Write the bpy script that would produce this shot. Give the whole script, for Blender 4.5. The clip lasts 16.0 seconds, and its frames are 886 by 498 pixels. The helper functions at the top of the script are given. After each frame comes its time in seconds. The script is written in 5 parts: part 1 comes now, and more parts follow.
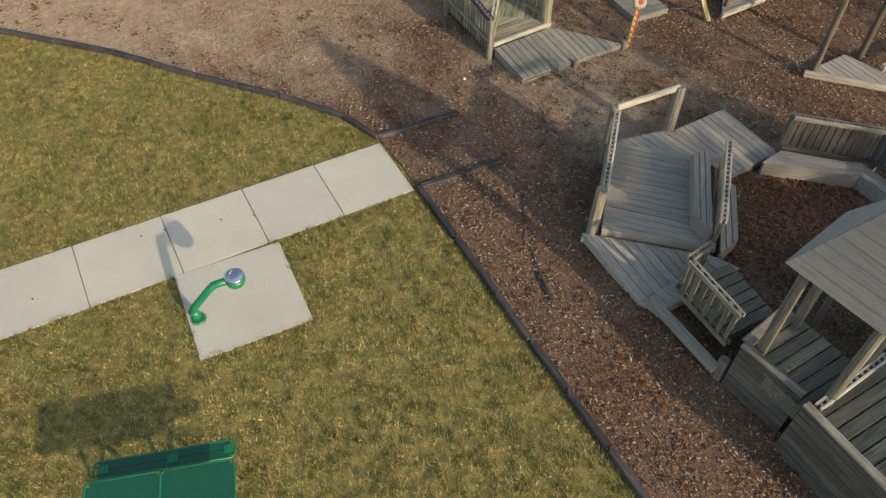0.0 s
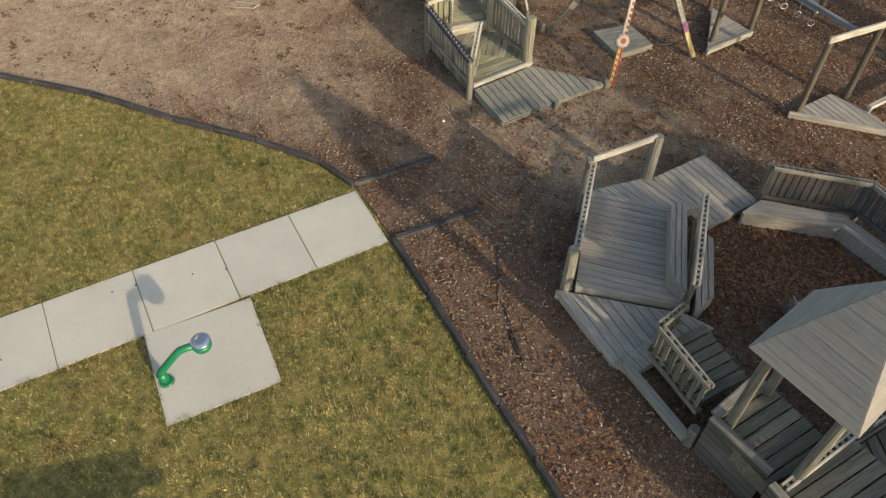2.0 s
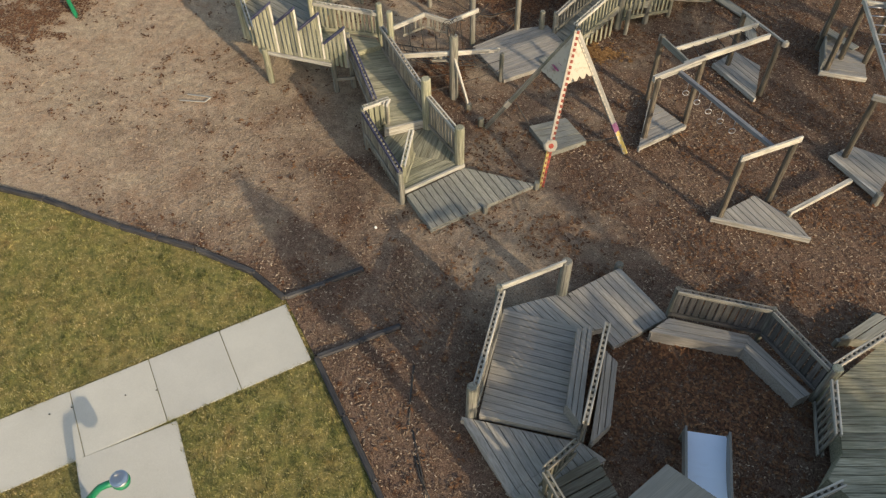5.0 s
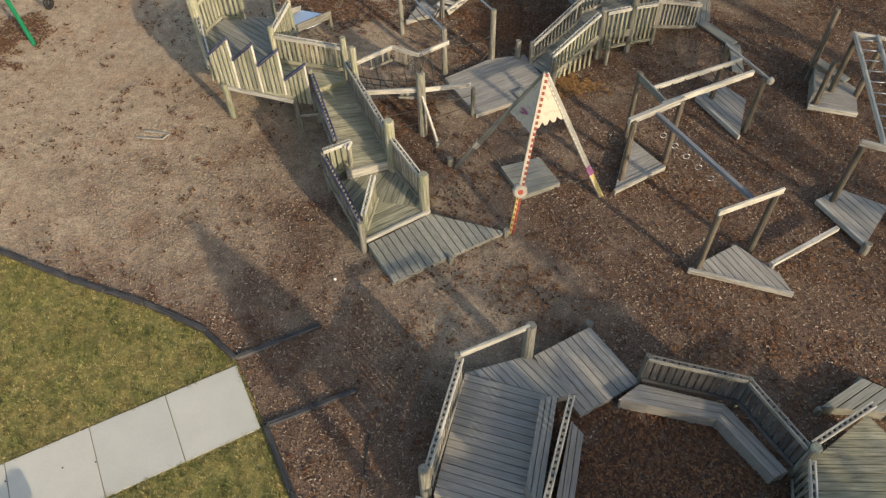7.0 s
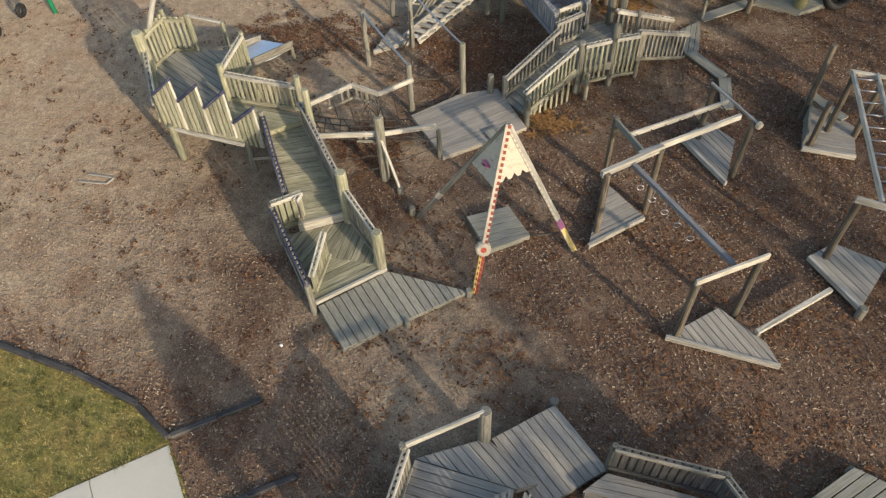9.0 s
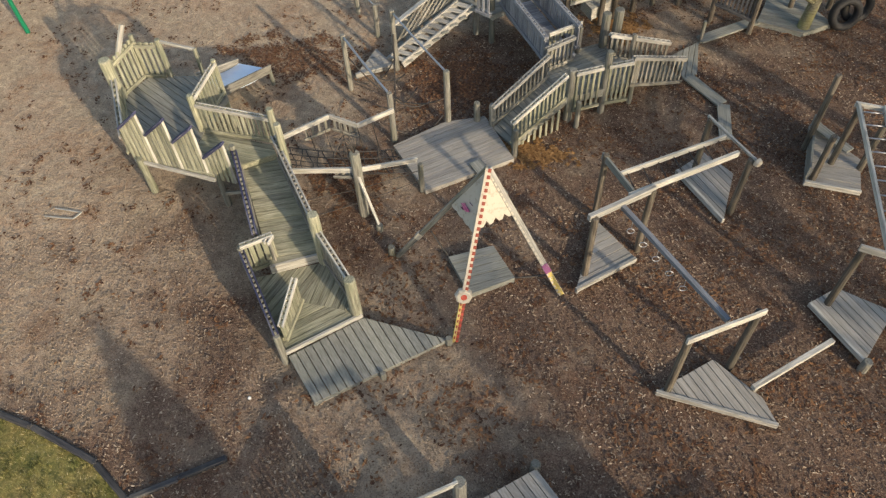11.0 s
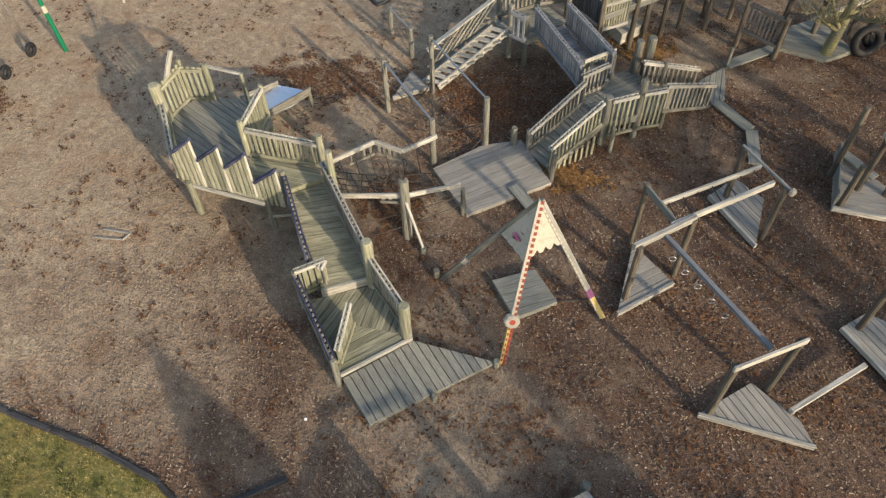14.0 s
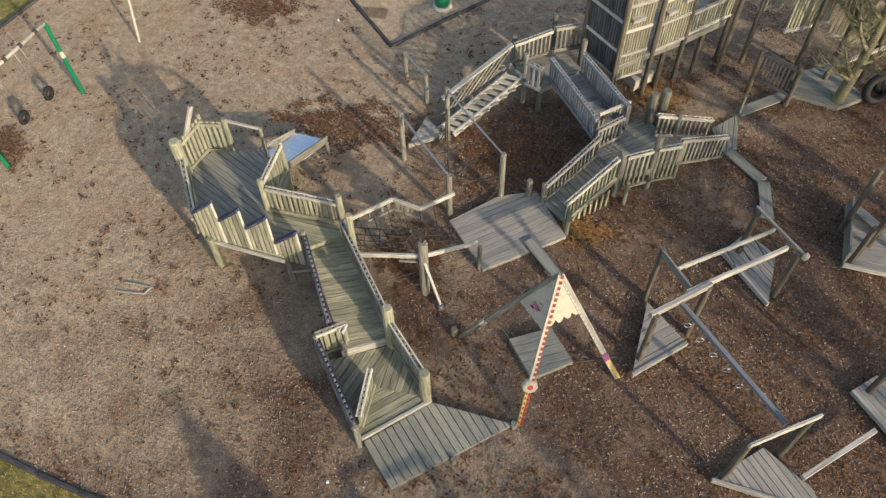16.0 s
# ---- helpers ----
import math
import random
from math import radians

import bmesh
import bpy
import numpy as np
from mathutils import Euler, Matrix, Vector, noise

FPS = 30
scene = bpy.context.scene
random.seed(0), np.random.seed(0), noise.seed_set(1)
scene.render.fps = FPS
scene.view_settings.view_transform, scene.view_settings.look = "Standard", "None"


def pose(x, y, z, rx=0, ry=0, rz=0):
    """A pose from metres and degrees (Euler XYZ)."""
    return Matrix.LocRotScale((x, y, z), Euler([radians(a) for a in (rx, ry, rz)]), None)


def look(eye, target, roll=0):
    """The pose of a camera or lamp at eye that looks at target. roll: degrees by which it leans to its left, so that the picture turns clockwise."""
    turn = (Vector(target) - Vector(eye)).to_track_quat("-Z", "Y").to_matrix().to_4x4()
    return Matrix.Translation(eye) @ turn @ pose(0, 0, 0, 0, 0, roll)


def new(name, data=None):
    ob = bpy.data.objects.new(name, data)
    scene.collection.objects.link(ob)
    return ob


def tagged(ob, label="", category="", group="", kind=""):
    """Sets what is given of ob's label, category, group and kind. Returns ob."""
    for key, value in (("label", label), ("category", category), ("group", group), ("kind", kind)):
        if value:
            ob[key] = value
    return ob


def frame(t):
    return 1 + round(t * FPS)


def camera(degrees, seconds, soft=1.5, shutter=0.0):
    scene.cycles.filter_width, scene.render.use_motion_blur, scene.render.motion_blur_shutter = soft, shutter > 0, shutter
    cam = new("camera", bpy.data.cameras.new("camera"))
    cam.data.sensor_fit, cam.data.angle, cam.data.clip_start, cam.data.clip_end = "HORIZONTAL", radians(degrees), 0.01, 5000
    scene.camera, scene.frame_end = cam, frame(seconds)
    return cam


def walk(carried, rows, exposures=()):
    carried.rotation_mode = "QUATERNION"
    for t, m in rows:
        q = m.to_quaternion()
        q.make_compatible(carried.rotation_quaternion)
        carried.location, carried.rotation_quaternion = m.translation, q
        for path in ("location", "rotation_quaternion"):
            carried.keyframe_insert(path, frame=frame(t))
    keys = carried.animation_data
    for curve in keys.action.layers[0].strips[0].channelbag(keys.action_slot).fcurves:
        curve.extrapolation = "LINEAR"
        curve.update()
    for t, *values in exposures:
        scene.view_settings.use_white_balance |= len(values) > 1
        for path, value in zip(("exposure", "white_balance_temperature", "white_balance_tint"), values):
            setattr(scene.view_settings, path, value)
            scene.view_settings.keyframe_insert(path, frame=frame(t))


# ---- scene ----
cam = camera(60.0, 16.0, soft=1.3)
PATH = [
    (0, (-0.187, -2.306, 10.188), (-0.344, -1.002, 8.68), 1.6),
    (0.5, (-0.143, -2.067, 10.346), (-0.304, -0.769, 8.833), 1.5),
    (1, (-0.061, -1.806, 10.479), (-0.224, -0.513, 8.962), 1.3),
    (1.5, (0.083, -1.553, 10.648), (-0.085, -0.265, 9.128), 1.1),
    (2, (0.262, -1.288, 10.832), (0.09, -0.003, 9.309), 1.0),
    (2.5, (0.534, -0.947, 11.184), (0.354, 0.328, 9.653), 0.6),
    (3, (0.788, -0.643, 11.489), (0.602, 0.624, 9.953), 0.4),
    (3.5, (1.107, -0.321, 11.845), (0.909, 0.935, 10.301), -0.1),
    (4, (1.448, -0.02, 12.22), (1.24, 1.231, 10.673), -0.5),
    (4.5, (1.826, 0.308, 12.734), (1.602, 1.547, 11.181), -1.1),
    (5, (2.005, 0.639, 13.13), (1.781, 1.873, 11.572), -1.2),
    (7.5, (2.79, 2.856, 13.256), (2.551, 4.064, 11.681), -1.9),
    (8, (2.945, 3.365, 13.164), (2.7, 4.57, 11.587), -2.1),
    (8.5, (3.123, 3.889, 13.096), (2.874, 5.089, 11.516), -2.3),
    (9, (3.334, 4.419, 13.029), (3.08, 5.614, 11.446), -2.5),
    (11.5, (3.629, 5.895, 12.958), (3.36, 7.071, 11.363), -3.1),
    (12, (3.415, 5.867, 12.965), (3.154, 7.046, 11.371), -2.7),
    (12.5, (3.165, 5.797, 13.017), (2.911, 6.978, 11.423), -2.5),
    (13, (2.915, 5.735, 13.24), (2.668, 6.914, 11.644), -2.2),
    (13.5, (2.691, 5.722, 13.489), (2.448, 6.899, 11.89), -2.0),
    (14, (2.458, 5.786, 13.759), (2.22, 6.959, 12.157), -1.7),
    (14.5, (2.191, 5.982, 14.08), (1.96, 7.149, 12.473), -1.5),
    (15, (1.978, 6.332, 14.38), (1.749, 7.493, 12.767), -1.3),
    (15.5, (1.892, 6.642, 14.614), (1.662, 7.796, 12.996), -1.4),
    (16, (1.887, 6.841, 14.919), (1.655, 7.984, 13.294), -1.5),
]
walk(cam, [(t, look(eye, target, roll)) for t, eye, target, roll in PATH], exposures=[(0.0, 0.68, 7650, 10), (5.0, 0.68, 7500, 10), (9.0, 0.74, 7150, 10), (16.0, 0.74, 7050, 10)])

# ---- light ----
SUN_TO = Vector((0.757, -0.653, 0.362)).normalized()
world = bpy.data.worlds.new("sky")
scene.world = world
world.use_nodes = True
wn = world.node_tree.nodes
sky = wn.new("ShaderNodeTexSky")
sky.sky_type = "NISHITA"
sky.sun_disc = False
sky.sun_elevation = math.asin(SUN_TO.z)
sky.sun_rotation = math.atan2(SUN_TO.x, SUN_TO.y)
sky.air_density, sky.dust_density, sky.ozone_density = 1.0, 1.5, 1.0
wn["Background"].inputs["Strength"].default_value = 0.15
world.node_tree.links.new(sky.outputs["Color"], wn["Background"].inputs["Color"])
sun = new("sun", bpy.data.lights.new("sun", "SUN"))
sun.data.energy, sun.data.angle, sun.data.color = 2.75, radians(1.1), (1.0, 0.86, 0.68)
sun.matrix_world = look(SUN_TO * 60, (0, 0, 0))


# ---- materials ----
def nodes_of(name):
    m = bpy.data.materials.new(name)
    m.use_nodes = True
    nt = m.node_tree
    return m, nt, nt.nodes["Principled BSDF"]


def link(nt, a, b):
    nt.links.new(a, b)


def noise_tex(nt, vec, scale, detail=4.0, rough=0.6):
    n = nt.nodes.new("ShaderNodeTexNoise")
    n.inputs["Scale"].default_value = scale
    n.inputs["Detail"].default_value = detail
    n.inputs["Roughness"].default_value = rough
    if vec is not None:
        link(nt, vec, n.inputs["Vector"])
    return n.outputs["Fac"]


def ramp(nt, fac, stops):
    r = nt.nodes.new("ShaderNodeValToRGB")
    els = r.color_ramp.elements
    while len(els) < len(stops):
        els.new(0.5)
    for e, (p, c) in zip(els, stops):
        e.position, e.color = p, (*c, 1)
    link(nt, fac, r.inputs["Fac"])
    return r.outputs["Color"]


def mix(nt, fac, a, b, kind="MIX"):
    n = nt.nodes.new("ShaderNodeMix")
    n.data_type, n.blend_type = "RGBA", kind
    for value, sock in ((fac, n.inputs[0]), (a, n.inputs[6]), (b, n.inputs[7])):
        if isinstance(value, bpy.types.NodeSocket):
            link(nt, value, sock)
        elif isinstance(value, tuple):
            sock.default_value = (*value, 1)
        else:
            sock.default_value = value
    return n.outputs[2]


def bump(nt, height, strength, dist, bsdf):
    b = nt.nodes.new("ShaderNodeBump")
    b.inputs["Strength"].default_value, b.inputs["Distance"].default_value = strength, dist
    link(nt, height, b.inputs["Height"])
    link(nt, b.outputs["Normal"], bsdf.inputs["Normal"])


def maths(nt, op, a, b=None):
    n = nt.nodes.new("ShaderNodeMath")
    n.operation = op
    for v, s in ((a, n.inputs[0]), (b, n.inputs[1])):
        if isinstance(v, bpy.types.NodeSocket):
            link(nt, v, s)
        elif v is not None:
            s.default_value = v
    return n.outputs[0]


def wood(name, dark, mid, light, stain=(0.10, 0.10, 0.07), stain_amount=0.5, rough=0.85, spread=1.0):
    """Weathered timber; the grain runs along each piece's own x."""
    m, nt, b = nodes_of(name)
    tc = nt.nodes.new("ShaderNodeTexCoord")
    info = nt.nodes.new("ShaderNodeObjectInfo")
    mp = nt.nodes.new("ShaderNodeMapping")
    mp.inputs["Scale"].default_value = (1.2, 22, 22)
    link(nt, tc.outputs["Object"], mp.inputs["Vector"])
    shift = nt.nodes.new("ShaderNodeVectorMath")
    shift.operation = "SCALE"
    shift.inputs[0].default_value = (37.0, 91.0, 53.0)
    link(nt, info.outputs["Random"], shift.inputs["Scale"])
    link(nt, shift.outputs[0], mp.inputs["Location"])
    grain = noise_tex(nt, mp.outputs[0], 1.6, 6.0, 0.65)
    geo = nt.nodes.new("ShaderNodeNewGeometry")
    patches = noise_tex(nt, geo.outputs["Position"], 1.7, 5.0, 0.6)
    col = ramp(nt, grain, [(0.34, dark), (0.5, mid), (0.66, light)])
    lo, hi = 0.88 - 0.26 * spread, 0.88 + 0.22 * spread
    vary = ramp(nt, info.outputs["Random"], [(0.0, (lo, lo, lo * 1.01)), (0.5, (0.88, 0.875, 0.865)), (1.0, (hi, hi * 0.985, hi * 0.955))])
    col = mix(nt, 1.0, col, vary, "MULTIPLY")
    spots = ramp(nt, patches, [(0.45, (0, 0, 0)), (0.68, (1, 1, 1))])
    amount = maths(nt, "MULTIPLY", spots, stain_amount)
    col = mix(nt, amount, col, stain)
    link(nt, col, b.inputs["Base Color"])
    b.inputs["Roughness"].default_value = rough
    b.inputs["Specular IOR Level"].default_value = 0.25
    bump(nt, grain, 0.5, 0.006, b)
    return m


WOOD = wood("weathered_wood", (0.15, 0.142, 0.12), (0.27, 0.258, 0.222), (0.385, 0.37, 0.325))
DECK = wood("deck_wood", (0.172, 0.173, 0.15), (0.268, 0.271, 0.243), (0.335, 0.338, 0.307), (0.205, 0.212, 0.172), 0.45, spread=0.7)
MOSSY = wood("mossy_wood", (0.15, 0.15, 0.105), (0.315, 0.31, 0.232), (0.46, 0.452, 0.345), (0.19, 0.21, 0.13), 0.45)
PALE = wood("pale_rail_wood", (0.27, 0.258, 0.23), (0.46, 0.448, 0.405), (0.62, 0.606, 0.555), (0.23, 0.23, 0.19), 0.35)
POSTW = wood("post_wood", (0.12, 0.115, 0.10), (0.225, 0.218, 0.19), (0.32, 0.315, 0.275), (0.13, 0.145, 0.10), 0.5)
ROOFW = wood("roof_wood", (0.235, 0.23, 0.222), (0.285, 0.28, 0.27), (0.335, 0.33, 0.318), (0.215, 0.21, 0.2), 0.5, spread=0.25)
# Grey wood with shade put into its colour, for tower side wall and gate.
SHADEDW = wood("shade_grey_wood", (0.06, 0.06, 0.062), (0.115, 0.115, 0.118), (0.19, 0.19, 0.19), (0.09, 0.09, 0.09), 0.4)
BLUEW = wood("blue_painted_wood", (0.02, 0.022, 0.05), (0.045, 0.05, 0.11), (0.2, 0.2, 0.22), (0.05, 0.05, 0.08), 0.4)
BRIDGEW = wood("blue_grey_wood", (0.17, 0.18, 0.20), (0.28, 0.295, 0.32), (0.37, 0.385, 0.40), (0.17, 0.17, 0.17), 0.3)
DARKT = wood("edging_plastic", (0.03, 0.03, 0.033), (0.055, 0.055, 0.06), (0.09, 0.088, 0.09), (0.13, 0.12, 0.10), 0.35, 0.7)
SILVER = wood("silvered_wood", (0.25, 0.236, 0.212), (0.355, 0.336, 0.304), (0.435, 0.414, 0.378), (0.285, 0.275, 0.23), 0.4, spread=0.5)
TOWERW = wood("brown_deck_wood", (0.10, 0.096, 0.074), (0.19, 0.18, 0.142), (0.28, 0.268, 0.215), (0.12, 0.125, 0.08), 0.45)
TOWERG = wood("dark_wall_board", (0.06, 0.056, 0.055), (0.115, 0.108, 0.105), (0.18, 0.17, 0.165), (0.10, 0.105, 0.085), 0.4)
# Darker brown than the other posts; for the bars and north-east towers.
DARKPOST = wood("dark_post_wood", (0.065, 0.055, 0.043), (0.135, 0.115, 0.092), (0.215, 0.19, 0.152), (0.10, 0.10, 0.075), 0.4)
BARK = wood("bark", (0.10, 0.092, 0.062), (0.21, 0.195, 0.135), (0.34, 0.325, 0.22), (0.30, 0.29, 0.11), 0.6)


def plain(name, colour, rough=0.5, metal=0.0, wear=(0.3, 0.3, 0.28), amount=0.25, scale=9.0):
    m, nt, b = nodes_of(name)
    tc = nt.nodes.new("ShaderNodeTexCoord")
    n = noise_tex(nt, tc.outputs["Object"], scale, 6.0, 0.7)
    f = ramp(nt, n, [(0.52, (0, 0, 0)), (0.7, (1, 1, 1))])
    col = mix(nt, maths(nt, "MULTIPLY", f, amount), colour, wear)
    link(nt, col, b.inputs["Base Color"])
    b.inputs["Roughness"].default_value, b.inputs["Metallic"].default_value = rough, metal
    bump(nt, n, 0.15, 0.004, b)
    return m


GREEN = plain("green_enamel", (0.0, 0.16, 0.075), 0.4, 0, (0.05, 0.2, 0.12), 0.4)
GREENB = plain("green_bench_coating", (0.002, 0.082, 0.046), 0.45, 0, (0.012, 0.13, 0.075), 0.6, 40)
STEEL = plain("stainless_steel", (0.62, 0.63, 0.64), 0.28, 1.0, (0.4, 0.4, 0.4), 0.3)
GALV = plain("galvanised_steel", (0.45, 0.45, 0.46), 0.45, 0.9, (0.25, 0.25, 0.25), 0.4)
RUST = plain("dark_cable", (0.055, 0.05, 0.045), 0.7, 0.2, (0.12, 0.08, 0.05), 0.5)
SLIDE = plain("slide_plastic", (0.62, 0.72, 0.86), 0.25, 0, (0.5, 0.56, 0.66), 0.3, 3)
SLIDEB = plain("slide_side", (0.16, 0.16, 0.15), 0.5, 0, (0.3, 0.3, 0.28), 0.4)
RUBBER = plain("black_rubber", (0.012, 0.012, 0.013), 0.75, 0, (0.05, 0.045, 0.04), 0.4)
WHITEP = plain("white_paint", (0.45, 0.41, 0.335), 0.7, 0, (0.27, 0.22, 0.17), 0.85, 9)
YELLOW = plain("yellow_paint", (0.52, 0.40, 0.12), 0.7, 0, (0.45, 0.40, 0.30), 0.8, 14)
RED = plain("red_paint", (0.40, 0.055, 0.035), 0.7, 0, (0.42, 0.30, 0.22), 0.6, 14)
PURPLE = plain("purple_paint", (0.20, 0.06, 0.16), 0.6, 0, (0.5, 0.5, 0.5), 0.6, 10)
STONE = plain("white_pebble", (0.75, 0.74, 0.7), 0.7, 0, (0.6, 0.6, 0.55), 0.3, 20)


def concrete():
    m, nt, b = nodes_of("concrete")
    geo = nt.nodes.new("ShaderNodeNewGeometry")
    info = nt.nodes.new("ShaderNodeObjectInfo")
    big = noise_tex(nt, geo.outputs["Position"], 0.9, 5.0, 0.6)
    fine = noise_tex(nt, geo.outputs["Position"], 60.0, 4.0, 0.7)
    col = ramp(nt, big, [(0.3, (0.46, 0.452, 0.395)), (0.7, (0.57, 0.56, 0.492))])
    col = mix(nt, 0.35, col, ramp(nt, fine, [(0.3, (0.36, 0.355, 0.32)), (0.7, (0.58, 0.57, 0.52))]))
    col = mix(nt, 1.0, col, ramp(nt, info.outputs["Random"], [(0, (0.94, 0.94, 0.95)), (1, (1.05, 1.04, 1.02))]), "MULTIPLY")
    link(nt, col, b.inputs["Base Color"])
    b.inputs["Roughness"].default_value = 0.9
    bump(nt, fine, 0.3, 0.004, b)
    return m


CONCRETE = concrete()


def mottle(nt, pos, col):
    """Clumps of straw and green a hand or two across."""
    clump = noise_tex(nt, pos, 5.5, 5.0, 0.72)
    col = mix(nt, 1.0, col, ramp(nt, clump, [(0.34, (0.56, 0.62, 0.64)), (0.5, (1.0, 1.01, 1.05)), (0.66, (1.5, 1.43, 1.42))]), "MULTIPLY")
    bare = noise_tex(nt, pos, 1.4, 6.0, 0.68)
    return mix(nt, 1.0, col, ramp(nt, bare, [(0.34, (0.74, 0.84, 0.74)), (0.5, (1.0, 1.0, 1.0)), (0.62, (1.08, 1.0, 1.02)), (0.74, (1.0, 0.76, 0.84))]), "MULTIPLY")


def ground_mat(name, stops, fine_stops, big_scale, fine_scale, bump_size, patch=None):
    m, nt, b = nodes_of(name)
    geo = nt.nodes.new("ShaderNodeNewGeometry")
    pos = geo.outputs["Position"]
    big = noise_tex(nt, pos, big_scale, 5.0, 0.6)
    fine = noise_tex(nt, pos, fine_scale, 6.0, 0.75)
    col = ramp(nt, big, stops)
    col = mix(nt, 0.6, col, ramp(nt, fine, fine_stops))
    if patch:
        p = noise_tex(nt, pos, patch[0], 4.0, 0.65)
        f = ramp(nt, p, [(patch[1], (0, 0, 0)), (patch[2], (1, 1, 1))])
        col = mix(nt, maths(nt, "MULTIPLY", f, patch[4]), col, patch[3])
        col = mix(nt, 1.0, mottle(nt, pos, col), (1.02, 1.10, 1.12), "MULTIPLY")
    link(nt, col, b.inputs["Base Color"])
    b.inputs["Roughness"].default_value = 0.95
    b.inputs["Specular IOR Level"].default_value = 0.15
    bump(nt, fine, 0.8, bump_size, b)
    return m


def worn_share(nt, pos):
    """How dry and trodden the mulch is: pale to the north-west, leaf-strewn to the east, in ragged patches, with a
    trodden spot between ramp and platform, and a fort yard coloured darker for shade and litter.
    """
    sep = nt.nodes.new("ShaderNodeSeparateXYZ")
    link(nt, pos, sep.inputs[0])
    ragged = noise_tex(nt, pos, 0.55, 5.0, 0.65)
    x = maths(nt, "ADD", maths(nt, "MULTIPLY", sep.outputs[0], -0.10), maths(nt, "MULTIPLY", ragged, 2.6))
    x = maths(nt, "ADD", x, maths(nt, "MULTIPLY", maths(nt, "SUBTRACT", sep.outputs[1], 16.5), 0.09))
    away = nt.nodes.new("ShaderNodeVectorMath")
    away.operation = "DISTANCE"
    link(nt, pos, away.inputs[0])
    away.inputs[1].default_value = (2.0, 11.1, 0.0)
    trodden = maths(nt, "MAXIMUM", maths(nt, "SUBTRACT", 1.15, maths(nt, "MULTIPLY", away.outputs["Value"], 0.27)), 0.0)
    x = maths(nt, "ADD", x, trodden)
    # Fort yard: damp litter and shade are both painted as darker mulch.
    yard_shade = nt.nodes.new("ShaderNodeVectorMath")
    yard_shade.operation = "DISTANCE"
    link(nt, pos, yard_shade.inputs[0])
    yard_shade.inputs[1].default_value = (1.2, 20.6, 0.0)
    x = maths(nt, "SUBTRACT", x, maths(nt, "MAXIMUM", maths(nt, "SUBTRACT", 1.2, maths(nt, "MULTIPLY", yard_shade.outputs["Value"], 0.36)), 0.0))
    return maths(nt, "MINIMUM", maths(nt, "MAXIMUM", maths(nt, "SUBTRACT", x, 0.95), 0.0), 1.0)


def mulch_mat():
    m, nt, b = nodes_of("wood_chip_mulch")
    geo = nt.nodes.new("ShaderNodeNewGeometry")
    pos = geo.outputs["Position"]
    share = worn_share(nt, pos)
    fine = noise_tex(nt, pos, 26.0, 7.0, 0.8)
    mid = noise_tex(nt, pos, 4.5, 5.0, 0.7)
    dry = ramp(nt, fine, [(0.3, (0.275, 0.21, 0.147)), (0.5, (0.455, 0.36, 0.26)), (0.7, (0.60, 0.49, 0.365))])
    damp = ramp(nt, fine, [(0.3, (0.075, 0.045, 0.034)), (0.5, (0.16, 0.104, 0.076)), (0.72, (0.27, 0.19, 0.142))])
    col = mix(nt, share, damp, dry)
    col = mix(nt, 1.0, col, ramp(nt, mid, [(0.32, (0.68, 0.66, 0.66)), (0.68, (1.23, 1.21, 1.19))]), "MULTIPLY")
    drift = noise_tex(nt, pos, 0.85, 6.0, 0.72)
    col = mix(nt, 1.0, col, ramp(nt, drift, [(0.36, (1.05, 1.08, 1.04)), (0.5, (1.0, 1.0, 0.99)), (0.62, (0.93, 0.84, 0.78)), (0.72, (0.80, 0.66, 0.58))]), "MULTIPLY")
    straw = noise_tex(nt, pos, 62.0, 3.0, 0.6)
    straw = maths(nt, "MULTIPLY", ramp(nt, straw, [(0.56, (0, 0, 0)), (0.64, (1, 1, 1))]), 0.6)
    col = mix(nt, straw, col, (0.43, 0.335, 0.225))
    pits = noise_tex(nt, pos, 34.0, 4.0, 0.65)
    col = mix(nt, 1.0, col, ramp(nt, pits, [(0.36, (0.45, 0.43, 0.43)), (0.47, (1.0, 1.0, 1.0))]), "MULTIPLY")
    link(nt, col, b.inputs["Base Color"])
    b.inputs["Roughness"].default_value = 0.95
    b.inputs["Specular IOR Level"].default_value = 0.12
    bump(nt, fine, 0.8, 0.025, b)
    return m


MULCH = mulch_mat()
GRASS = ground_mat("winter_grass", [(0.3, (0.16, 0.13, 0.043)), (0.55, (0.22, 0.178, 0.061)), (0.75, (0.29, 0.228, 0.086))],
                   [(0.3, (0.10, 0.082, 0.026)), (0.5, (0.225, 0.182, 0.06)), (0.72, (0.42, 0.33, 0.135))], 0.9, 30.0, 0.03,
                   (1.3, 0.5, 0.72, (0.13, 0.122, 0.036), 0.65))


def island_mat(name, stops, rough=0.9, worn=False):
    m, nt, b = nodes_of(name)
    geo = nt.nodes.new("ShaderNodeNewGeometry")
    big = noise_tex(nt, geo.outputs["Position"], 0.6, 3.0, 0.6)
    col = ramp(nt, geo.outputs["Random Per Island"], stops)
    col = mix(nt, 0.5, col, mix(nt, 1.0, col, ramp(nt, big, [(0.3, (0.55, 0.5, 0.5)), (0.7, (1.3, 1.3, 1.3))]), "MULTIPLY"))
    if name == "blade":
        col = mix(nt, 1.0, mottle(nt, geo.outputs["Position"], col), (1.02, 1.10, 1.15), "MULTIPLY")
    if worn:
        col = mix(nt, maths(nt, "MULTIPLY", worn_share(nt, geo.outputs["Position"]), 0.72), col, (0.40, 0.318, 0.232))
    link(nt, col, b.inputs["Base Color"])
    b.inputs["Roughness"].default_value = rough
    b.inputs["Specular IOR Level"].default_value = 0.2
    return m


